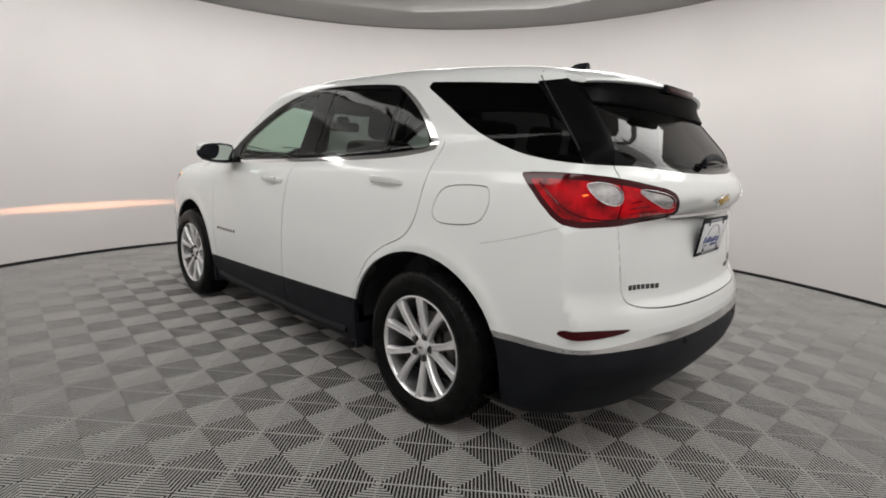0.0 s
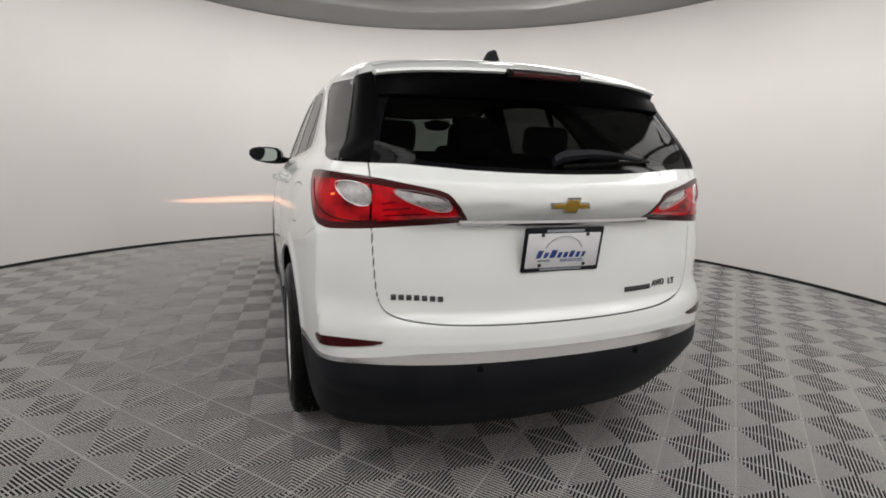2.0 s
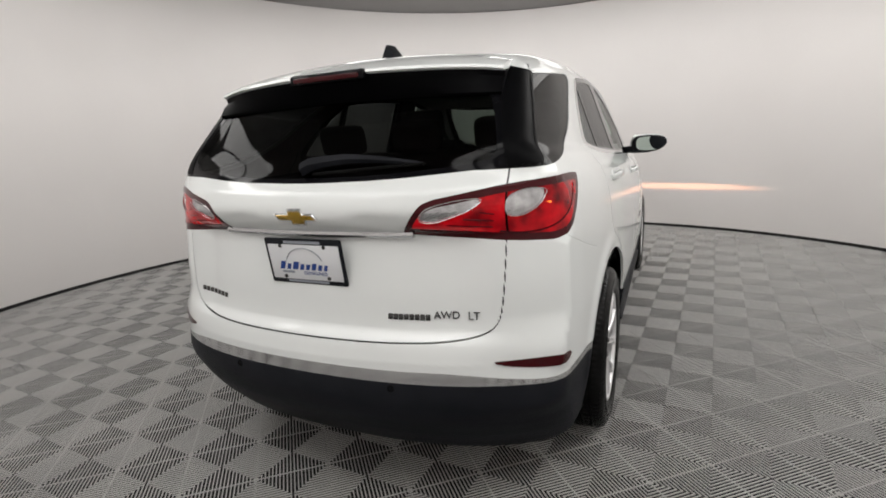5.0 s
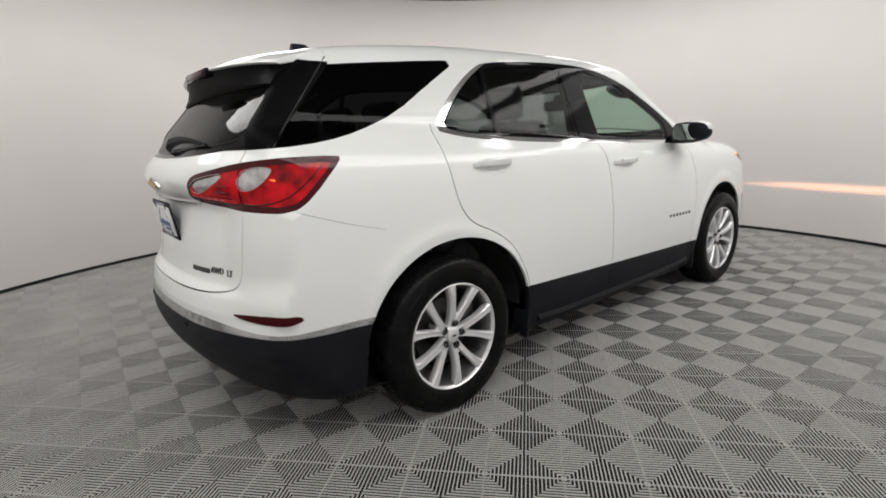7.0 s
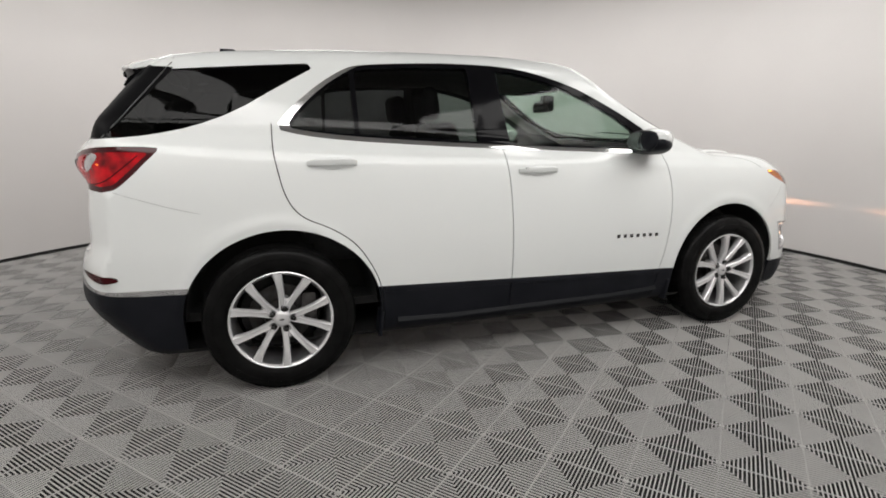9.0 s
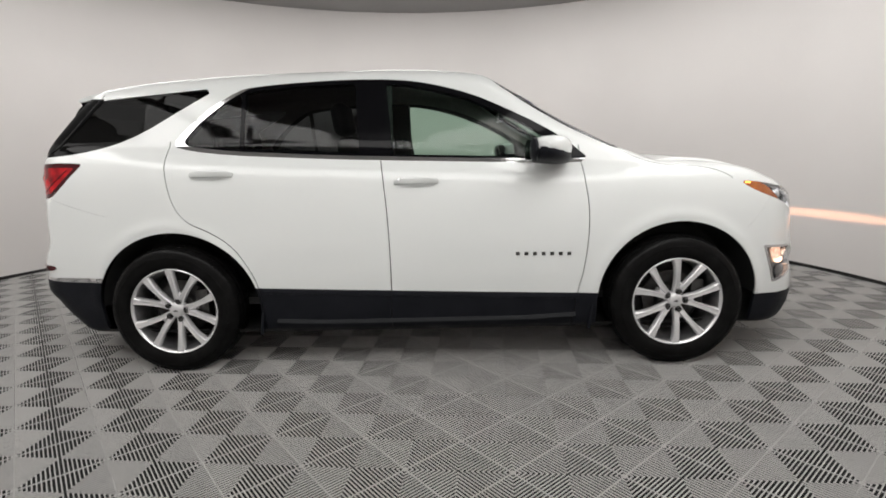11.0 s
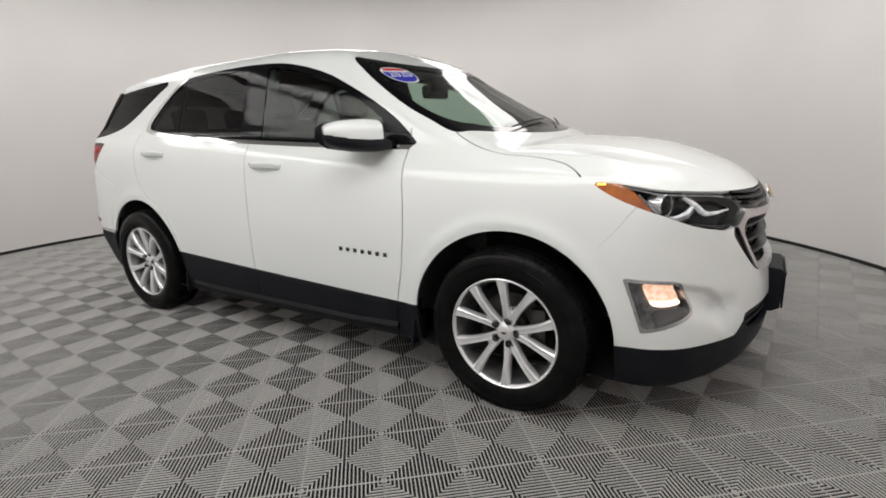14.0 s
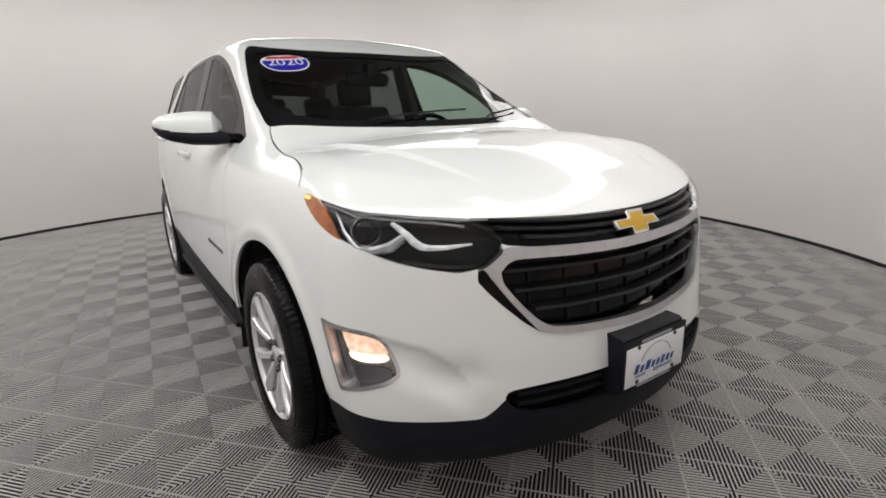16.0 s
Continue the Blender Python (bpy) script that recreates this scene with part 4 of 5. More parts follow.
# door mirrors
def mirror(sx):
    def loop(x, y, z, ry, rz, lo, hi, n=20):
        pts = []
        for k in range(n):
            a = 2 * math.pi * k / n
            c, s = math.cos(a), math.sin(a)
            py = y + ry * abs(c) ** .75 * math.copysign(1, c)
            pz = z + rz * abs(s) ** .75 * math.copysign(1, s)
            pts.append((sx * (x + .02 * (py - y) / ry), py, min(max(pz, lo), hi)))
        return pts
    low = [(.80, .735, 1.122, .05, .024), (.87, .71, 1.126, .075, .034), (.95, .665, 1.134, .090, .038), (1.02, .635, 1.148, .078, .036), (1.055, .615, 1.160, .05, .030), (1.068, .605, 1.168, .025, .014)]
    up = [(.845, .735, 1.155, .040, .045), (.862, .715, 1.170, .072, .064), (.93, .680, 1.174, .092, .064), (1.01, .645, 1.178, .080, .054), (1.05, .62, 1.184, .055, .038), (1.07, .608, 1.188, .026, .018)]
    edge = [(.862, .63, 1.156, .020, .050), (.88, .606, 1.162, .022, .062), (.95, .588, 1.166, .022, .064), (1.02, .574, 1.170, .020, .056), (1.052, .568, 1.176, .016, .042), (1.066, .566, 1.180, .010, .024)]
    body = sweep([loop(*s, 0, 9) for s in low], BLACK, "door_mirror", CAR, "door mirror with a white cap over a black base")
    sweep([loop(s[0], s[1], s[2], s[3], s[4], 1.148 + .10 * max(0, s[0] - .93), 9) for s in up], PAINT, "mirror_cap", body, "white cap")
    sweep([loop(*s, 0, 9) for s in edge], BLACK, "mirror_bezel", body, "black bezel")
    arm = [[(sx * x, y + dy, z + dz) for dy, dz in ((.05, -.012), (.05, .012), (-.045, .016), (-.045, -.012))] for x, y, z in ((.76, .745, 1.128), (.82, .73, 1.126), (.90, .70, 1.126), (.96, .66, 1.130))]
    sweep(arm, GLOSS, "mirror_arm", body)
    face = prism([(.082 * c, .050 * s) for c, s in [(abs(math.cos(a)) ** .6 * math.copysign(1, math.cos(a)), abs(math.sin(a)) ** .6 * math.copysign(1, math.sin(a))) for a in [2 * math.pi * k / 28 for k in range(28)]]], .004)
    part("mirror_glass", face, MIRROR, body, "mirror glass", Matrix.Translation((sx * .958, .561, 1.167)) @ pose(0, 0, 0, 84, 0, 8 * sx))


mirror(1), mirror(-1)


# door handles
def handle(sx, ya, yb, z):
    n = 9
    rows = []
    for i in range(n):
        t = i / (n - 1)
        y = ya + (yb - ya) * t
        p, q = on("side", y, z, sx)
        bow = .032 * min(1, 5 * t, 5 * (1 - t)) ** .5 + .004
        h = .016 * (1 - .3 * abs(2 * t - 1) ** 3)
        c = p + q * bow
        u = Vector((0, 0, 1))
        rows.append([c + u * h - q * .012, c + u * h, c + u * h * .5 + q * .006, c - u * h * .5 + q * .006, c - u * h, c - u * h - q * .012])
    bar = sweep(rows, PAINT, "door_handle", CAR, "white door handle over a recess")
    p, q = on("side", (ya + yb) / 2, z, sx)
    part("handle_cup", prism([(.055 * math.cos(a), .03 * math.sin(a)) for a in [2 * math.pi * k / 32 for k in range(32)]], .0022, .002, facing(p, q, lift=-.0005)), PAINT, bar)
    if ya > -.5:
        p, q = on("side", ya + .03, z + .005, sx)
        part("lock", spun([(0, .006), (.002, .005), (.002, 0)], 16), SATIN, bar, "", facing(p, q, lift=.036) @ Euler((0, radians(-90), 0)).to_matrix().to_4x4())


for sx in (1, -1):
    handle(sx, -1.205, -.975, 1.078)
    handle(sx, -.132, .10, 1.02)


# emblems, badges and plates
def emblem(m, w, parent):
    h = w * .36
    cross = [(-.5, -.19), (-.17, -.19), (-.17, -.5), (.17, -.5), (.2, -.19), (.5, -.19), (.42, .19), (.17, .19), (.17, .5), (-.17, .5), (-.2, .19), (-.56, .19)]
    rim = part("emblem", prism([(x * w * 1.05, y * h * 1.12) for x, y in cross], .008, .002), CHROME, parent, "gold cross-shaped emblem with a chrome rim", m)
    part("emblem_field", prism([(x * w * .93, y * h * .86) for x, y in cross], .0095, .002), GOLD, rim, "gold field")


p, n = on("rear", 0, 1.066)
emblem(facing(p, n, lift=.001), .15, GATE)
p, n = on("front", 0, .862)
emblem(facing(p, n, lift=.012), .19, BUMPER)


def bars(view, a0, a1, b, count, height, mat, parent, sx=1, slope_z=0.0, gap=.28):
    """A row of plain bars the size of raised letters."""
    w = (a1 - a0) / count
    for k in range(count):
        a = a0 + (k + .5) * w
        p, n = on(view, a, b + slope_z * (a - a0), sx)
        part("badge_bar", box(abs(w) * (1 - gap), height, .004, .001), mat, parent, "", facing(p, n, lift=.001))


GATE_BADGE = material("grey_chrome_badge", (.11, .11, .11), .25, 1.0)
bars("rear", -.61, -.43, .752, 7, .018, GATE_BADGE, GATE, 1, -.05)
bars("rear", .29, .432, .737, 8, .019, GATE_BADGE, GATE, gap=.12)
for text, x, z, size in (("AWD", .482, .744, .034), ("LT", .566, .742, .036)):
    p, n = on("rear", x, z)
    lettering(text, size, GATE_BADGE, GATE, facing(p, n, lift=.002), .002)
for sx in (1, -1):
    bars("side", .485, .80, .634, 7, .019, GATE_BADGE, CAR, sx, -.02, .55)


def slanted(x, y, w, h, z=.0063, gap=.0025):
    """A thin leaning bar the size of a printed letter."""
    a, b, lean = w / 2 - gap, h / 2, .18 * h
    return prism([(x - a - lean, y - b), (x + a - lean, y - b), (x + a + lean, y + b), (x - a + lean, y + b)], .0009, 0, Matrix.Translation((0, 0, z)))


def plate(m, parent, name):
    base = part(name, box(.315, .163, .008, .006), BLACK, parent, "white dealer plate in a black frame", m)
    part("plate_face", box(.292, .126, .004, .003, Matrix.Translation((0, -.002, .004))), WHITE, base, "white plate face")
    for k, (x, w, h) in enumerate(((-.094, .024, .028), (-.068, .020, .020), (-.039, .027, .028), (-.013, .020, .020), (.011, .020, .020), (.036, .022, .024), (.061, .020, .020), (.084, .017, .020))):
        part("print_bar", slanted(x, -.014 + (h - .028) / 2, w, h), BLUE, base, "dark blue print" if k == 0 else "")
    part("print_bar", box(.05, .008, .001, 0, Matrix.Translation((-.075, -.038, .0065))), GREY_PRINT, base, "grey print")
    tagged(lettering("REIMAGINED", .0165, BLUE, base, Matrix.Translation((.038, -.040, .0066)), .0003), "dark blue capital letters")
    arc = [(.075 * math.cos(a), .0 + .058 * math.sin(a) - .008, .0068) for a in [radians(15 + 150 * k / 20) for k in range(21)]]
    part("print_arc", tube(arc, .0016, 5), GREY_PRINT, base, "thin grey arc")
    part("frame_print", box(.15, .010, .001, 0, Matrix.Translation((0, .0695, .0042))), GREY_PRINT, base, "")
    part("frame_print", box(.17, .008, .001, 0, Matrix.Translation((0, -.0715, .0042))), GREY_PRINT, base, "")
    for x in (-.09, .09):
        for y in (-.055, .056):
            part("plate_screw", spun([(0, .007), (.003, .006), (.003, 0)], 12), DISC, base, "", Matrix.Translation((x, y, .006)) @ Euler((0, radians(-90), 0)).to_matrix().to_4x4())


plate(Matrix.Translation((-.006, -2.248, .908)) @ Euler((radians(90 + 8), 0, 0)).to_matrix().to_4x4(), GATE, "rear_plate")
plate(Matrix.Translation((0, 2.337, .462)) @ Euler((radians(90), 0, radians(180))).to_matrix().to_4x4(), BUMPER, "front_plate")
bracket = [[(x, y, z) for y, z in ((2.20, .56), (2.318, .553), (2.330, .545), (2.330, .378), (2.30, .36), (2.20, .36))] for x in (-.15, -.14, .14, .15)]
sweep(bracket, BLACK, "plate_bracket", BUMPER, "black plate bracket")

# grille bars
for z in (.765, .708, .652):
    pts = []
    wide = .455 if z > .72 else (.43 if z > .68 else .375)
    for k in range(25):
        x = -wide + 2 * wide * k / 24
        p, n = on("front", x, z + .012 * abs(x) / .4)
        pts.append(p - Vector((0, .022, 0)))
    rows = [[p + Vector((0, dy, dz)) for dy, dz in ((.008, .005), (.011, 0), (.008, -.005), (-.025, -.011), (-.025, .009))] for p in pts]
    sweep(rows, GRILLE_BLACK, "grille_bar", GRILLE_PART, "black grille bar")
for x in (-.37, -.25, -.125, 0, .125, .25, .37):
    z1 = .60 + .10 * max(0, abs(x) - .3) / .07 * .35
    pts = [on("front", x, z1 + (.80 - z1) * k / 6)[0] - Vector((0, .047, 0)) for k in range(7)]
    rows = [[p + Vector((dx, dy, 0)) for dx, dy in ((-.0014, .004), (.0014, .004), (.0018, -.01), (-.0018, -.01))] for p in pts]
    sweep(rows, GRILLE_BLACK, "grille_rib", GRILLE_PART)
for z, w in ((.892, .47), (.872, .46), (.851, .40)):
    pts = []
    for k in range(25):
        x = -w + 2 * w * k / 24
        p, n = on("front", x, z + .03 * (abs(x) / .5) ** 2)
        pts.append(p - n * .004)
    rows = [[p + Vector((0, dy, dz)) for dy, dz in ((.003, .0045), (.005, 0), (.003, -.0045), (-.02, -.006), (-.02, .006))] for p in pts]
    sweep(rows, GRILLE_BLACK, "grille_slat", BUMPER, "black slat of the upper grille")
for z in (.425, .395):
    pts = [on("front", -.44 + .88 * k / 16, z)[0] - Vector((0, .018, 0)) for k in range(17)]
    rows = [[p + Vector((0, dy, dz)) for dy, dz in ((.004, .006), (.004, -.006), (-.03, -.008), (-.03, .008))] for p in pts]
    sweep(rows, BLACK, "intake_slat", LOWER)

# lines inside the tail lamps
for sx in (1, -1):
    lamps = [o for o in CAR.children if o.name.split(".")[0] == "tail_lamp"]
    lamp = lamps[0] if sx > 0 else lamps[1]
    for line, mat, size in (([(-1.79, 1.018), (-1.70, 1.012), (-1.52, 1.004)], DARK_RED, .0022), ([(-1.70, 1.032), (-1.60, 1.026), (-1.52, 1.022)], DARK_RED, .0022),
                            ([(-1.64, 1.050), (-1.58, 1.046), (-1.52, 1.042)], DARK_RED, .0022), ([(-1.58, 1.070), (-1.52, 1.062)], DARK_RED, .002),
                            ([(-1.07, 1.125), (-1.12, 1.075), (-1.19, 1.03), (-1.28, 1.006), (-1.40, 1.0), (-1.49, 1.008)], DARK_RED, .0028)):
        part("lens_rib", tube([on("tail", h, z, sx)[0] for h, z in rounded(line, 2, False)], size, 6), mat, lamp)
    for ring in (TAIL_OUT, TAIL_IN):
        pts = [on("tail", h, z, sx)[0] for h, z in rounded(ring, 2)]
        part("lens_edge", tube(pts, .0013, 6, True), SATIN, lamp, "bright lens edge")

# inside the headlamps and fog lamps
for sx in (1, -1):
    def inside(h, z, deep):
        p, n = on("nose", h, z, sx)
        return p - n * deep
    heads = [o for o in CAR.children if o.name.split(".")[0] == "headlamp"]
    head = heads[0] if sx > 0 else heads[1]
    p, n = on("nose", -1.185, .908, sx)
    eye = part("projector", spun([(-.05, .042), (.0, .041), (.004, .0395), (.002, .037), (-.012, .033)], 40), SATIN, head, "silver projector ring",
               facing(p - n * .03, Vector((.35 * sx, .93, 0))) @ Euler((0, radians(-90), 0)).to_matrix().to_4x4())
    ball = bmesh.new()
    bmesh.ops.create_uvsphere(ball, u_segments=24, v_segments=16, radius=.032)
    part("projector_lens", ball, GLOSS, eye, "dark glass lens", Matrix.Translation((-.012, 0, 0)))
    pts = [inside(h, z, .016) for h, z in ((-1.29, .926), (-1.32, .912), (-1.354, .893), (-1.38, .872), (-1.407, .859), (-1.44, .855), (-1.50, .855), (-1.595, .861))]
    part("day_light_bar", tube(pts, [.006, .008, .0095, .0105, .010, .008, .0065, .003], 10), DRL_GLOW, head, "lit white daytime light bar")
    pts = [inside(h, z, .022) for h, z in ((-1.05, .945), (-1.09, .897), (-1.15, .852), (-1.22, .848), (-1.29, .858), (-1.335, .885), (-1.353, .905))]
    part("chrome_blade", tube(pts, [.004, .006, .009, .013, .016, .012, .005], 8), LAMP_SILVER, head, "silver metal blade")
    pts = [inside(h, z, .010) for h, z in ((-.97, .968), (-1.15, .938), (-1.30, .93), (-1.45, .921), (-1.56, .91))]
    part("brow", tube(pts, .004, 6), LAMP_SILVER, head)
    pts = [inside(h, z, .018) for h, z in ((-1.33, .82), (-1.42, .81), (-1.52, .80), (-1.60, .80))]
    part("lower_blade", tube(pts, .006, 6), GRILLE_BLACK, head)
    p, n = on("nose", -.90, .972, sx)
    part("corner_bulb", box(.03, .008, .004, .002), AMBER_GLOW, head, "lit amber corner light", facing(p, n, lift=.001))

# fog beams, thin and wide, on the wall ahead
for sx in (1, -1):
    beam = bpy.data.lights.new("fog_beam", "SPOT")
    beam.energy, beam.color, beam.spot_size, beam.spot_blend, beam.shadow_soft_size = 80, (1, .45, .24), radians(84), .6, .02
    ob = new("fog_beam_lamp", beam)
    ob.matrix_world = look((sx * .80 - .03, 2.12, .575), (sx * 1.35, 4.2, .505)) @ Matrix.Diagonal((1, .035, 1, 1))

# rear wiper, parking sensors, side marks
p0, n0 = on("rear", -.03, 1.20)
p1, n1 = on("rear", .17, 1.222)
p2, n2 = on("rear", .40, 1.212)
arm = []
for t in (0, .08, .2, .4, .6, .8, 1):
    q = p0.lerp(p2, t) + Vector((0, 0, .03 * math.sin(math.pi * t ** .7) + .004))
    nn = n0.lerp(n2, t)
    h, d = (.017, .024) if t < .1 else (.019 - .014 * t, .018 - .010 * t)
    u = Vector((0, .3, 1)).normalized()
    arm.append([q + u * h - nn * .0, q + u * h * .7 + nn * d, q - u * h * .6 + nn * d, q - u * h])
WIPER = sweep(arm, BLACK, "rear_wiper", CAR, "black rear wiper")
part("wiper_blade", tube([p0.lerp(p2, t) + n0 * .006 + Vector((0, 0, -.012 + .012 * t)) for t in (.1, .4, .7, 1.03)], .006, 6), RUBBER, WIPER)
for x, z in ((-.79, .50), (-.325, .515), (.315, .515), (.79, .50)):
    p, n = on("rear", x, z) if abs(x) < .5 else first_skin((1.9 * x / .79, -3.2, z), (-.56 * x / .79, .83, 0))
    part("parking_sensor", spun([(0, .012), (.003, .011), (.003, .009), (.001, .008), (.001, 0)], 20), GLOSS, LOWER, "round black parking sensor", facing(p, n, lift=.0) @ Euler((0, radians(-90), 0)).to_matrix().to_4x4())
rows = []
for k in range(25):
    q, n = on("rear", -.385 + .77 * k / 24, 1.0)
    rows.append([q + Vector((0, -dy, dz)) for dy, dz in ((0, .012), (.014, .010), (.016, .0), (.010, -.008), (-.01, -.008))])
sweep(rows, SATIN, "gate_strip", GATE, "satin chrome strip above the plate")

# sills, mud flaps, front wipers
for sx in (1, -1):
    rows = []
    for k in range(21):
        t = k / 20
        y = -.80 + 1.62 * t
        lift = .012 * (1 - min(1, 6 * t, 6 * (1 - t))) + .006 * t
        rows.append([(sx * x, y, z + lift) for x, z in ((.86, .285), (.892, .283), (.895, .279), (.903, .264), (.902, .258), (.87, .248), (.80, .24))])
    sweep(rows, SILL, "sill_strip", LOWER, "satin black sill with a light upper edge")
    rows = []
    for k in range(21):
        y = -.86 + 1.70 * k / 20
        z = .441 - .036 * y
        p, n = on("side", y, z - .012, sx)
        rows.append([p + n * d + Vector((0, 0, h)) for d, h in ((-.01, .011), (.003, .010), (.005, .004), (.003, -.018), (-.01, -.024))])
    sweep(rows, BLACK, "trim_lip", LOWER)
    for y in (-.885, .905):
        part("mud_flap", box(.10, .016, .13, .005), BLACK, CAR, "", Matrix.Translation((sx * .85, y, .27)) @ pose(0, 0, 0, -8, 0, 0))
for xa, xb, yb in ((.35, -.22, 1.10), (-.30, -.62, 1.02)):
    pts = [on("top", xa + (xb - xa) * t, 1.165 + (yb - 1.165) * t)[0] + Vector((0, 0, .014)) for t in (0, .25, .5, .75, 1)]
    part("front_wiper", tube(pts, .0045, 6), BLACK, CAR, "black windshield wiper")


# sticker on the windshield
def sticker():
    p, n = on("top", .478, .588)
    m = facing(p, n, (0, -.6, .8), .002)
    shield = [(.115 * abs(math.cos(a)) ** .75 * math.copysign(1, math.cos(a)), .098 * math.sin(a) * (1 if math.sin(a) < 0 else .70) + .004) for a in [2 * math.pi * k / 40 for k in range(40)]]
    s = part("year_sticker", prism(shield, .0008), WHITE, SHIELD_PART, "red and blue shield-shaped year sticker", m)
    part("sticker_field", prism([(x * .93, y * .9) for x, y in shield if y < .034], .0012), STICKER_BLUE, s, "blue field")
    part("sticker_band", prism([(-.088, .036), (.088, .036), (.070, .060), (-.070, .060)], .0012), STICKER_RED, s, "red band")
    lettering("2020", .088, WHITE, s, Matrix.Translation((0, -.004, .0016)), .0004)


sticker()


# ---- inside the car ----
def seat(x, y, name="front_seat"):
    s = part(name, box(.50, .50, .16, .05, Matrix.Translation((x, y, .62)), 3), TRIM, CAR, "charcoal cloth seat")
    part("backrest", box(.48, .13, .62, .05, Matrix.Translation((x, y - .31, .97)) @ pose(0, 0, 0, 14, 0, 0), 3), TRIM, s)
    part("headrest", box(.26, .10, .19, .045, Matrix.Translation((x, y - .43, 1.375)) @ pose(0, 0, 0, 8, 0, 0), 3), TRIM, s)
    for dx in (-.06, .06):
        part("headrest_post", tube([(x + dx, y - .40, 1.22), (x + dx, y - .42, 1.32)], .006, 8), CHROME, s)


seat(-.37, -.05), seat(.37, -.05)
bench = part("rear_seat", box(1.30, .50, .18, .06, Matrix.Translation((0, -.92, .64)), 3), TRIM, CAR, "charcoal cloth rear bench")
part("backrest", box(1.28, .14, .60, .05, Matrix.Translation((0, -1.24, .94)) @ pose(0, 0, 0, 18, 0, 0), 3), TRIM, bench)
for x in (-.42, 0, .42):
    part("headrest", box(.25, .09, .15, .04, Matrix.Translation((x, -1.36, 1.30)) @ pose(0, 0, 0, 10, 0, 0), 3), TRIM, bench)
dash = [[(x, 1.16, 1.085), (x, 1.0, 1.10), (x, .84, 1.10 + .02 * (x < 0)), (x, .72, 1.02), (x, .70, .80), (x, 1.16, .6)] for x in (-.64, -.55, -.2, .0, .2, .55, .64)]
DASH = sweep(dash, TRIM, "dashboard", CAR, "black dashboard")
ring = [(-.37 + .185 * math.cos(a), .60 - .07 * math.sin(a), 1.03 + .17 * math.sin(a)) for a in [2 * math.pi * k / 40 for k in range(40)]]
WHEEL_HUB = part("steering_wheel", tube(ring, .015, 8, True), GLOSS, CAR, "black steering wheel")
part("spokes", merged(box(.34, .03, .05, .01, Matrix.Translation((-.37, .61, 1.03))), box(.05, .03, .18, .01, Matrix.Translation((-.37, .62, .95)))), TRIM, WHEEL_HUB)
MIRROR_IN = part("rear_view_mirror", box(.25, .035, .075, .03, Matrix.Translation((0, .50, 1.395)), 3), GLOSS, CAR, "black inside mirror")
part("mirror_stem", box(.07, .09, .08, .02, Matrix.Translation((0, .53, 1.435))), GLOSS, MIRROR_IN)
part("cabin_floor", box(1.5, 3.3, .04, 0, Matrix.Translation((0, -.4, .36))), DARK, CAR)
part("firewall", box(1.5, .04, .74, 0, Matrix.Translation((0, 1.2, .72))), DARK, CAR)
for sx in (1, -1):
    part("pillar_trim", box(.05, .14, .46, .02, Matrix.Translation((sx * .665, -.22, 1.33)) @ pose(0, 0, 0, 0, -14 * sx, 0)), TRIM, CAR)


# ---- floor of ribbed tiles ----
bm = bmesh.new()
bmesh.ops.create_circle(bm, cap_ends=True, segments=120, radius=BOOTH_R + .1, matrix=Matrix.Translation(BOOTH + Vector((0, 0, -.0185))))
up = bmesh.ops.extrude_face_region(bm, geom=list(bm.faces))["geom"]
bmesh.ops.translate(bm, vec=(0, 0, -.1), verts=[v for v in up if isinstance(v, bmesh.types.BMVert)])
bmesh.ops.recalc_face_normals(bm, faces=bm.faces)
FLOOR = tagged(part("floor", bm, SLOT_SHADE, None), "grey ribbed interlocking plastic floor tiles", "floor", kind="structure")

CELL, RIBS = .2, 20
SIDE = CELL * math.sqrt(2)
TILE_TURN = radians(-3.7)
TILE_PHASE = (-.045, -.492)


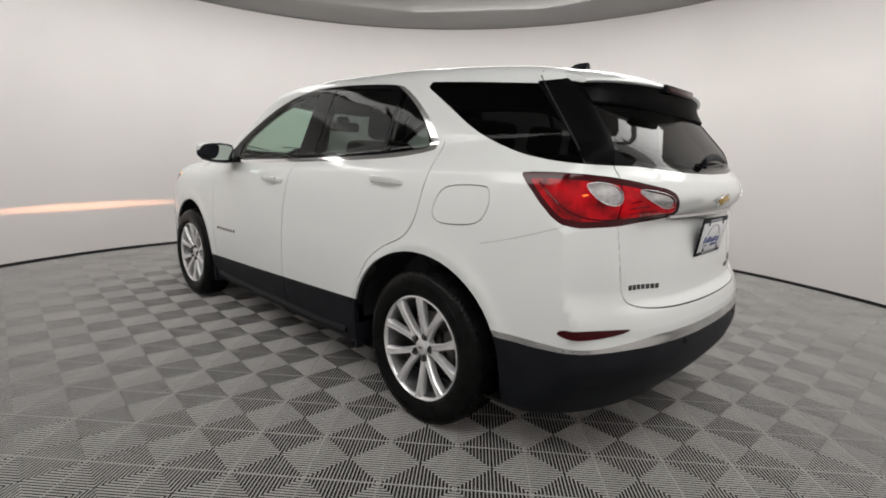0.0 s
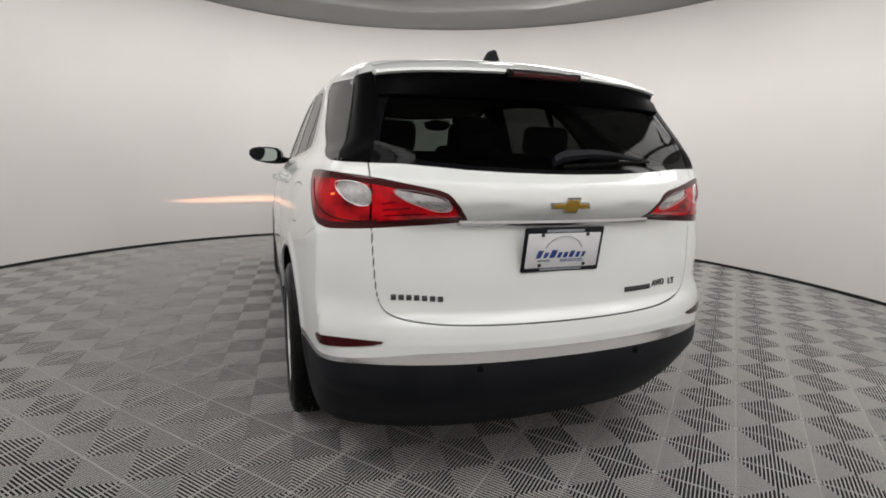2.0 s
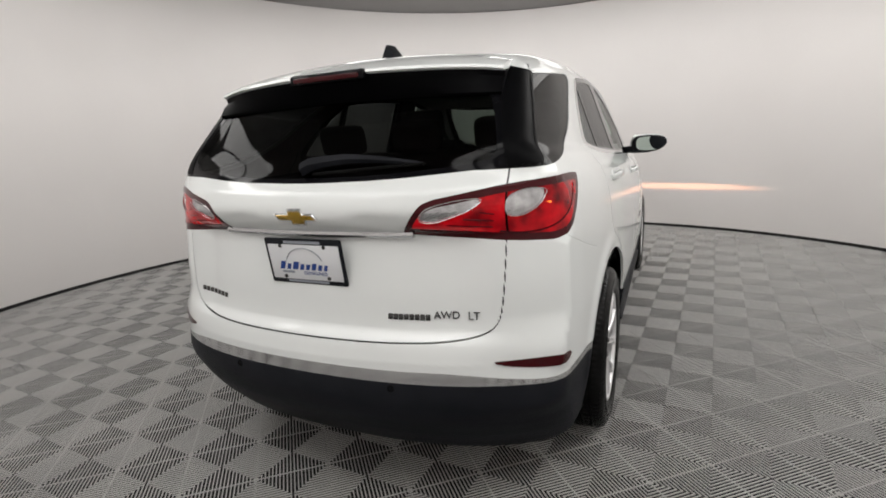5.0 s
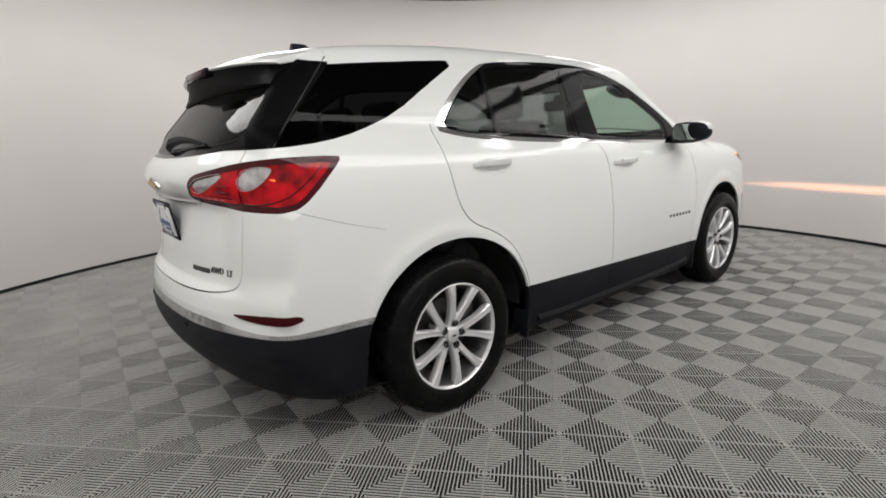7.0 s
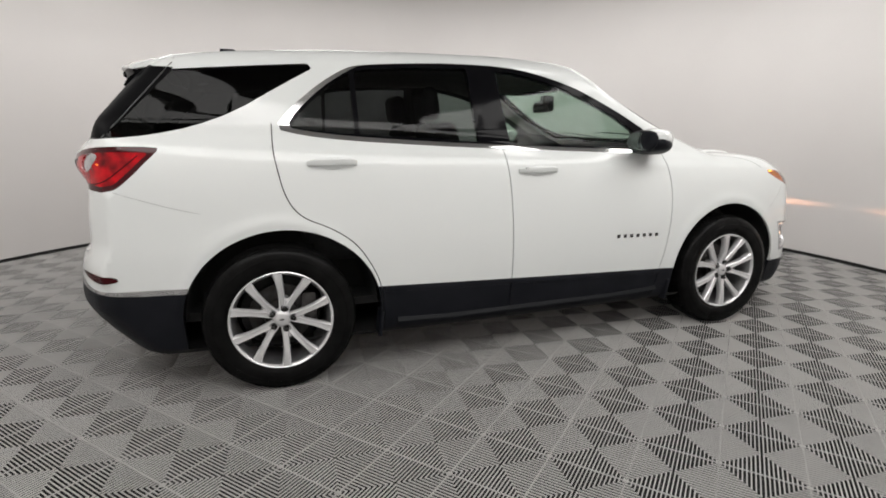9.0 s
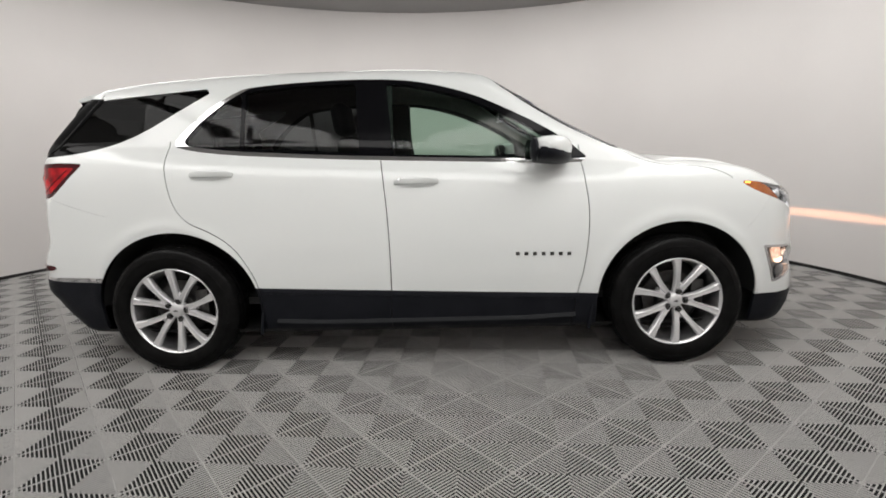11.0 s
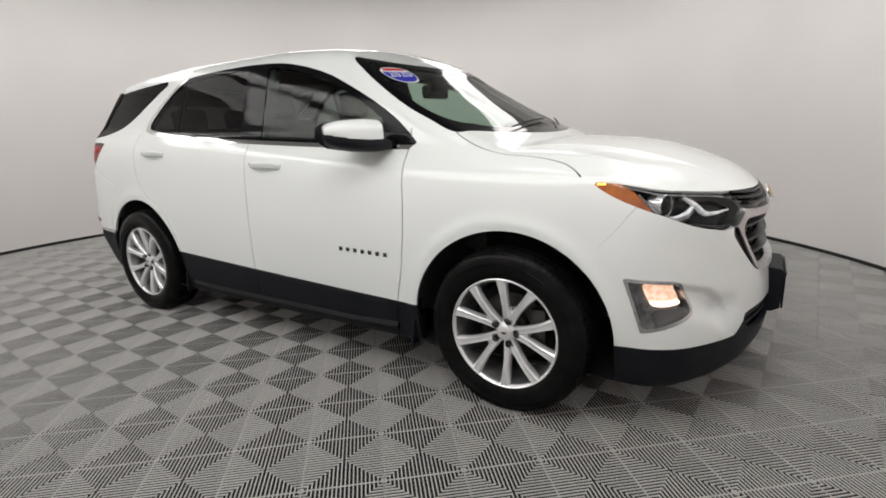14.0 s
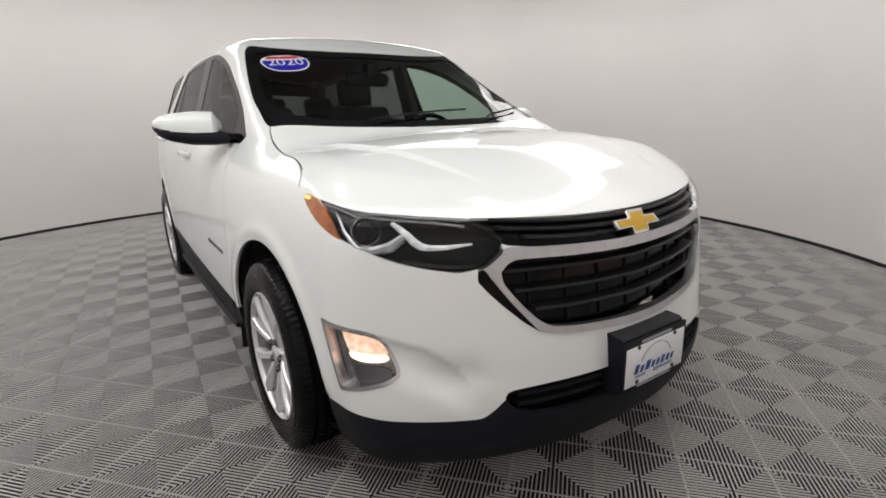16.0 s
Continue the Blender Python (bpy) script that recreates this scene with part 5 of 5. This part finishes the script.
def tile_geometry():
    """One square tile in four triangles of upright ribs that run from its rims towards its middle, with open slots between."""
    V, F = [], []

    def bar(p, q, w, z0, z1, edge):
        d = (q - p).normalized()
        n = Vector((-d.y, d.x)) * w / 2
        e = Vector((-d.y, d.x)) * edge
        o = len(V)
        for c, h in ((n, z0), (n, z1 - edge), (n - e, z1), (-n + e, z1), (-n, z1 - edge), (-n, z0)):
            for r in (p, q):
                V.append((r.x + c.x, r.y + c.y, h))
        for k in range(5):
            F.append((o + 2 * k, o + 2 * k + 1, o + 2 * k + 3, o + 2 * k + 2))

    h = SIDE / 2 - .0007
    pitch = SIDE / RIBS
    for quarter in range(4):
        c, s = ((1, 0), (0, 1), (-1, 0), (0, -1))[quarter]

        def at(u, v):
            return Vector((u * c - v * s, u * s + v * c))
        for k in range(RIBS):
            u = (k + .5) * pitch - SIDE / 2
            bar(at(u, -h), at(u, -abs(u) + .003), .0043, -.0040, 0, .0005)
        bar(at(-h, .0009 - h), at(h, .0009 - h), .0017, -.0040, -.0014, .0003)
    return V, F


TV, TF = tile_geometry()
tile_mesh = bpy.data.meshes.new("tile")
tile_mesh.from_pydata(TV, [], TF)
tile_mesh.materials.append(TILE)
TILE_SET = TILE_TURN + radians(45)
TC, TS = math.cos(TILE_TURN), math.sin(TILE_TURN)
spots = []
for i in range(-26, 27):
    for j in range(-26, 27):
        u, v = (i + TILE_PHASE[0]) * CELL, (j + TILE_PHASE[1]) * CELL
        x, y = u * TC - v * TS, u * TS + v * TC
        if (i + j) % 2 and math.hypot(x - BOOTH.x, y - BOOTH.y) < BOOTH_R + .2:
            spots.append((abs(x - .35) / 1.25 + abs(y + .3) / 1.7, x, y))
spots.sort()
far_v, far_f = [], []
T = np.array(TV)
TR = np.array(Euler((0, 0, TILE_SET)).to_matrix())
for k, (_, x, y) in enumerate(spots):
    if k < 300:
        ob = new("tile", tile_mesh)
        ob.parent = FLOOR
        ob.matrix_local = Matrix.Translation((x, y, 0)) @ Euler((0, 0, TILE_SET)).to_matrix().to_4x4()
    else:
        o = len(far_v)
        far_v += [tuple(p) for p in T @ TR.T + np.array((x, y, 0))]
        far_f += [tuple(o + c for c in f) for f in TF]
tagged(mesh("tiles_outer", far_v, far_f, TILE, FLOOR, smooth=False), "grey ribbed floor tiles", kind="stuff")
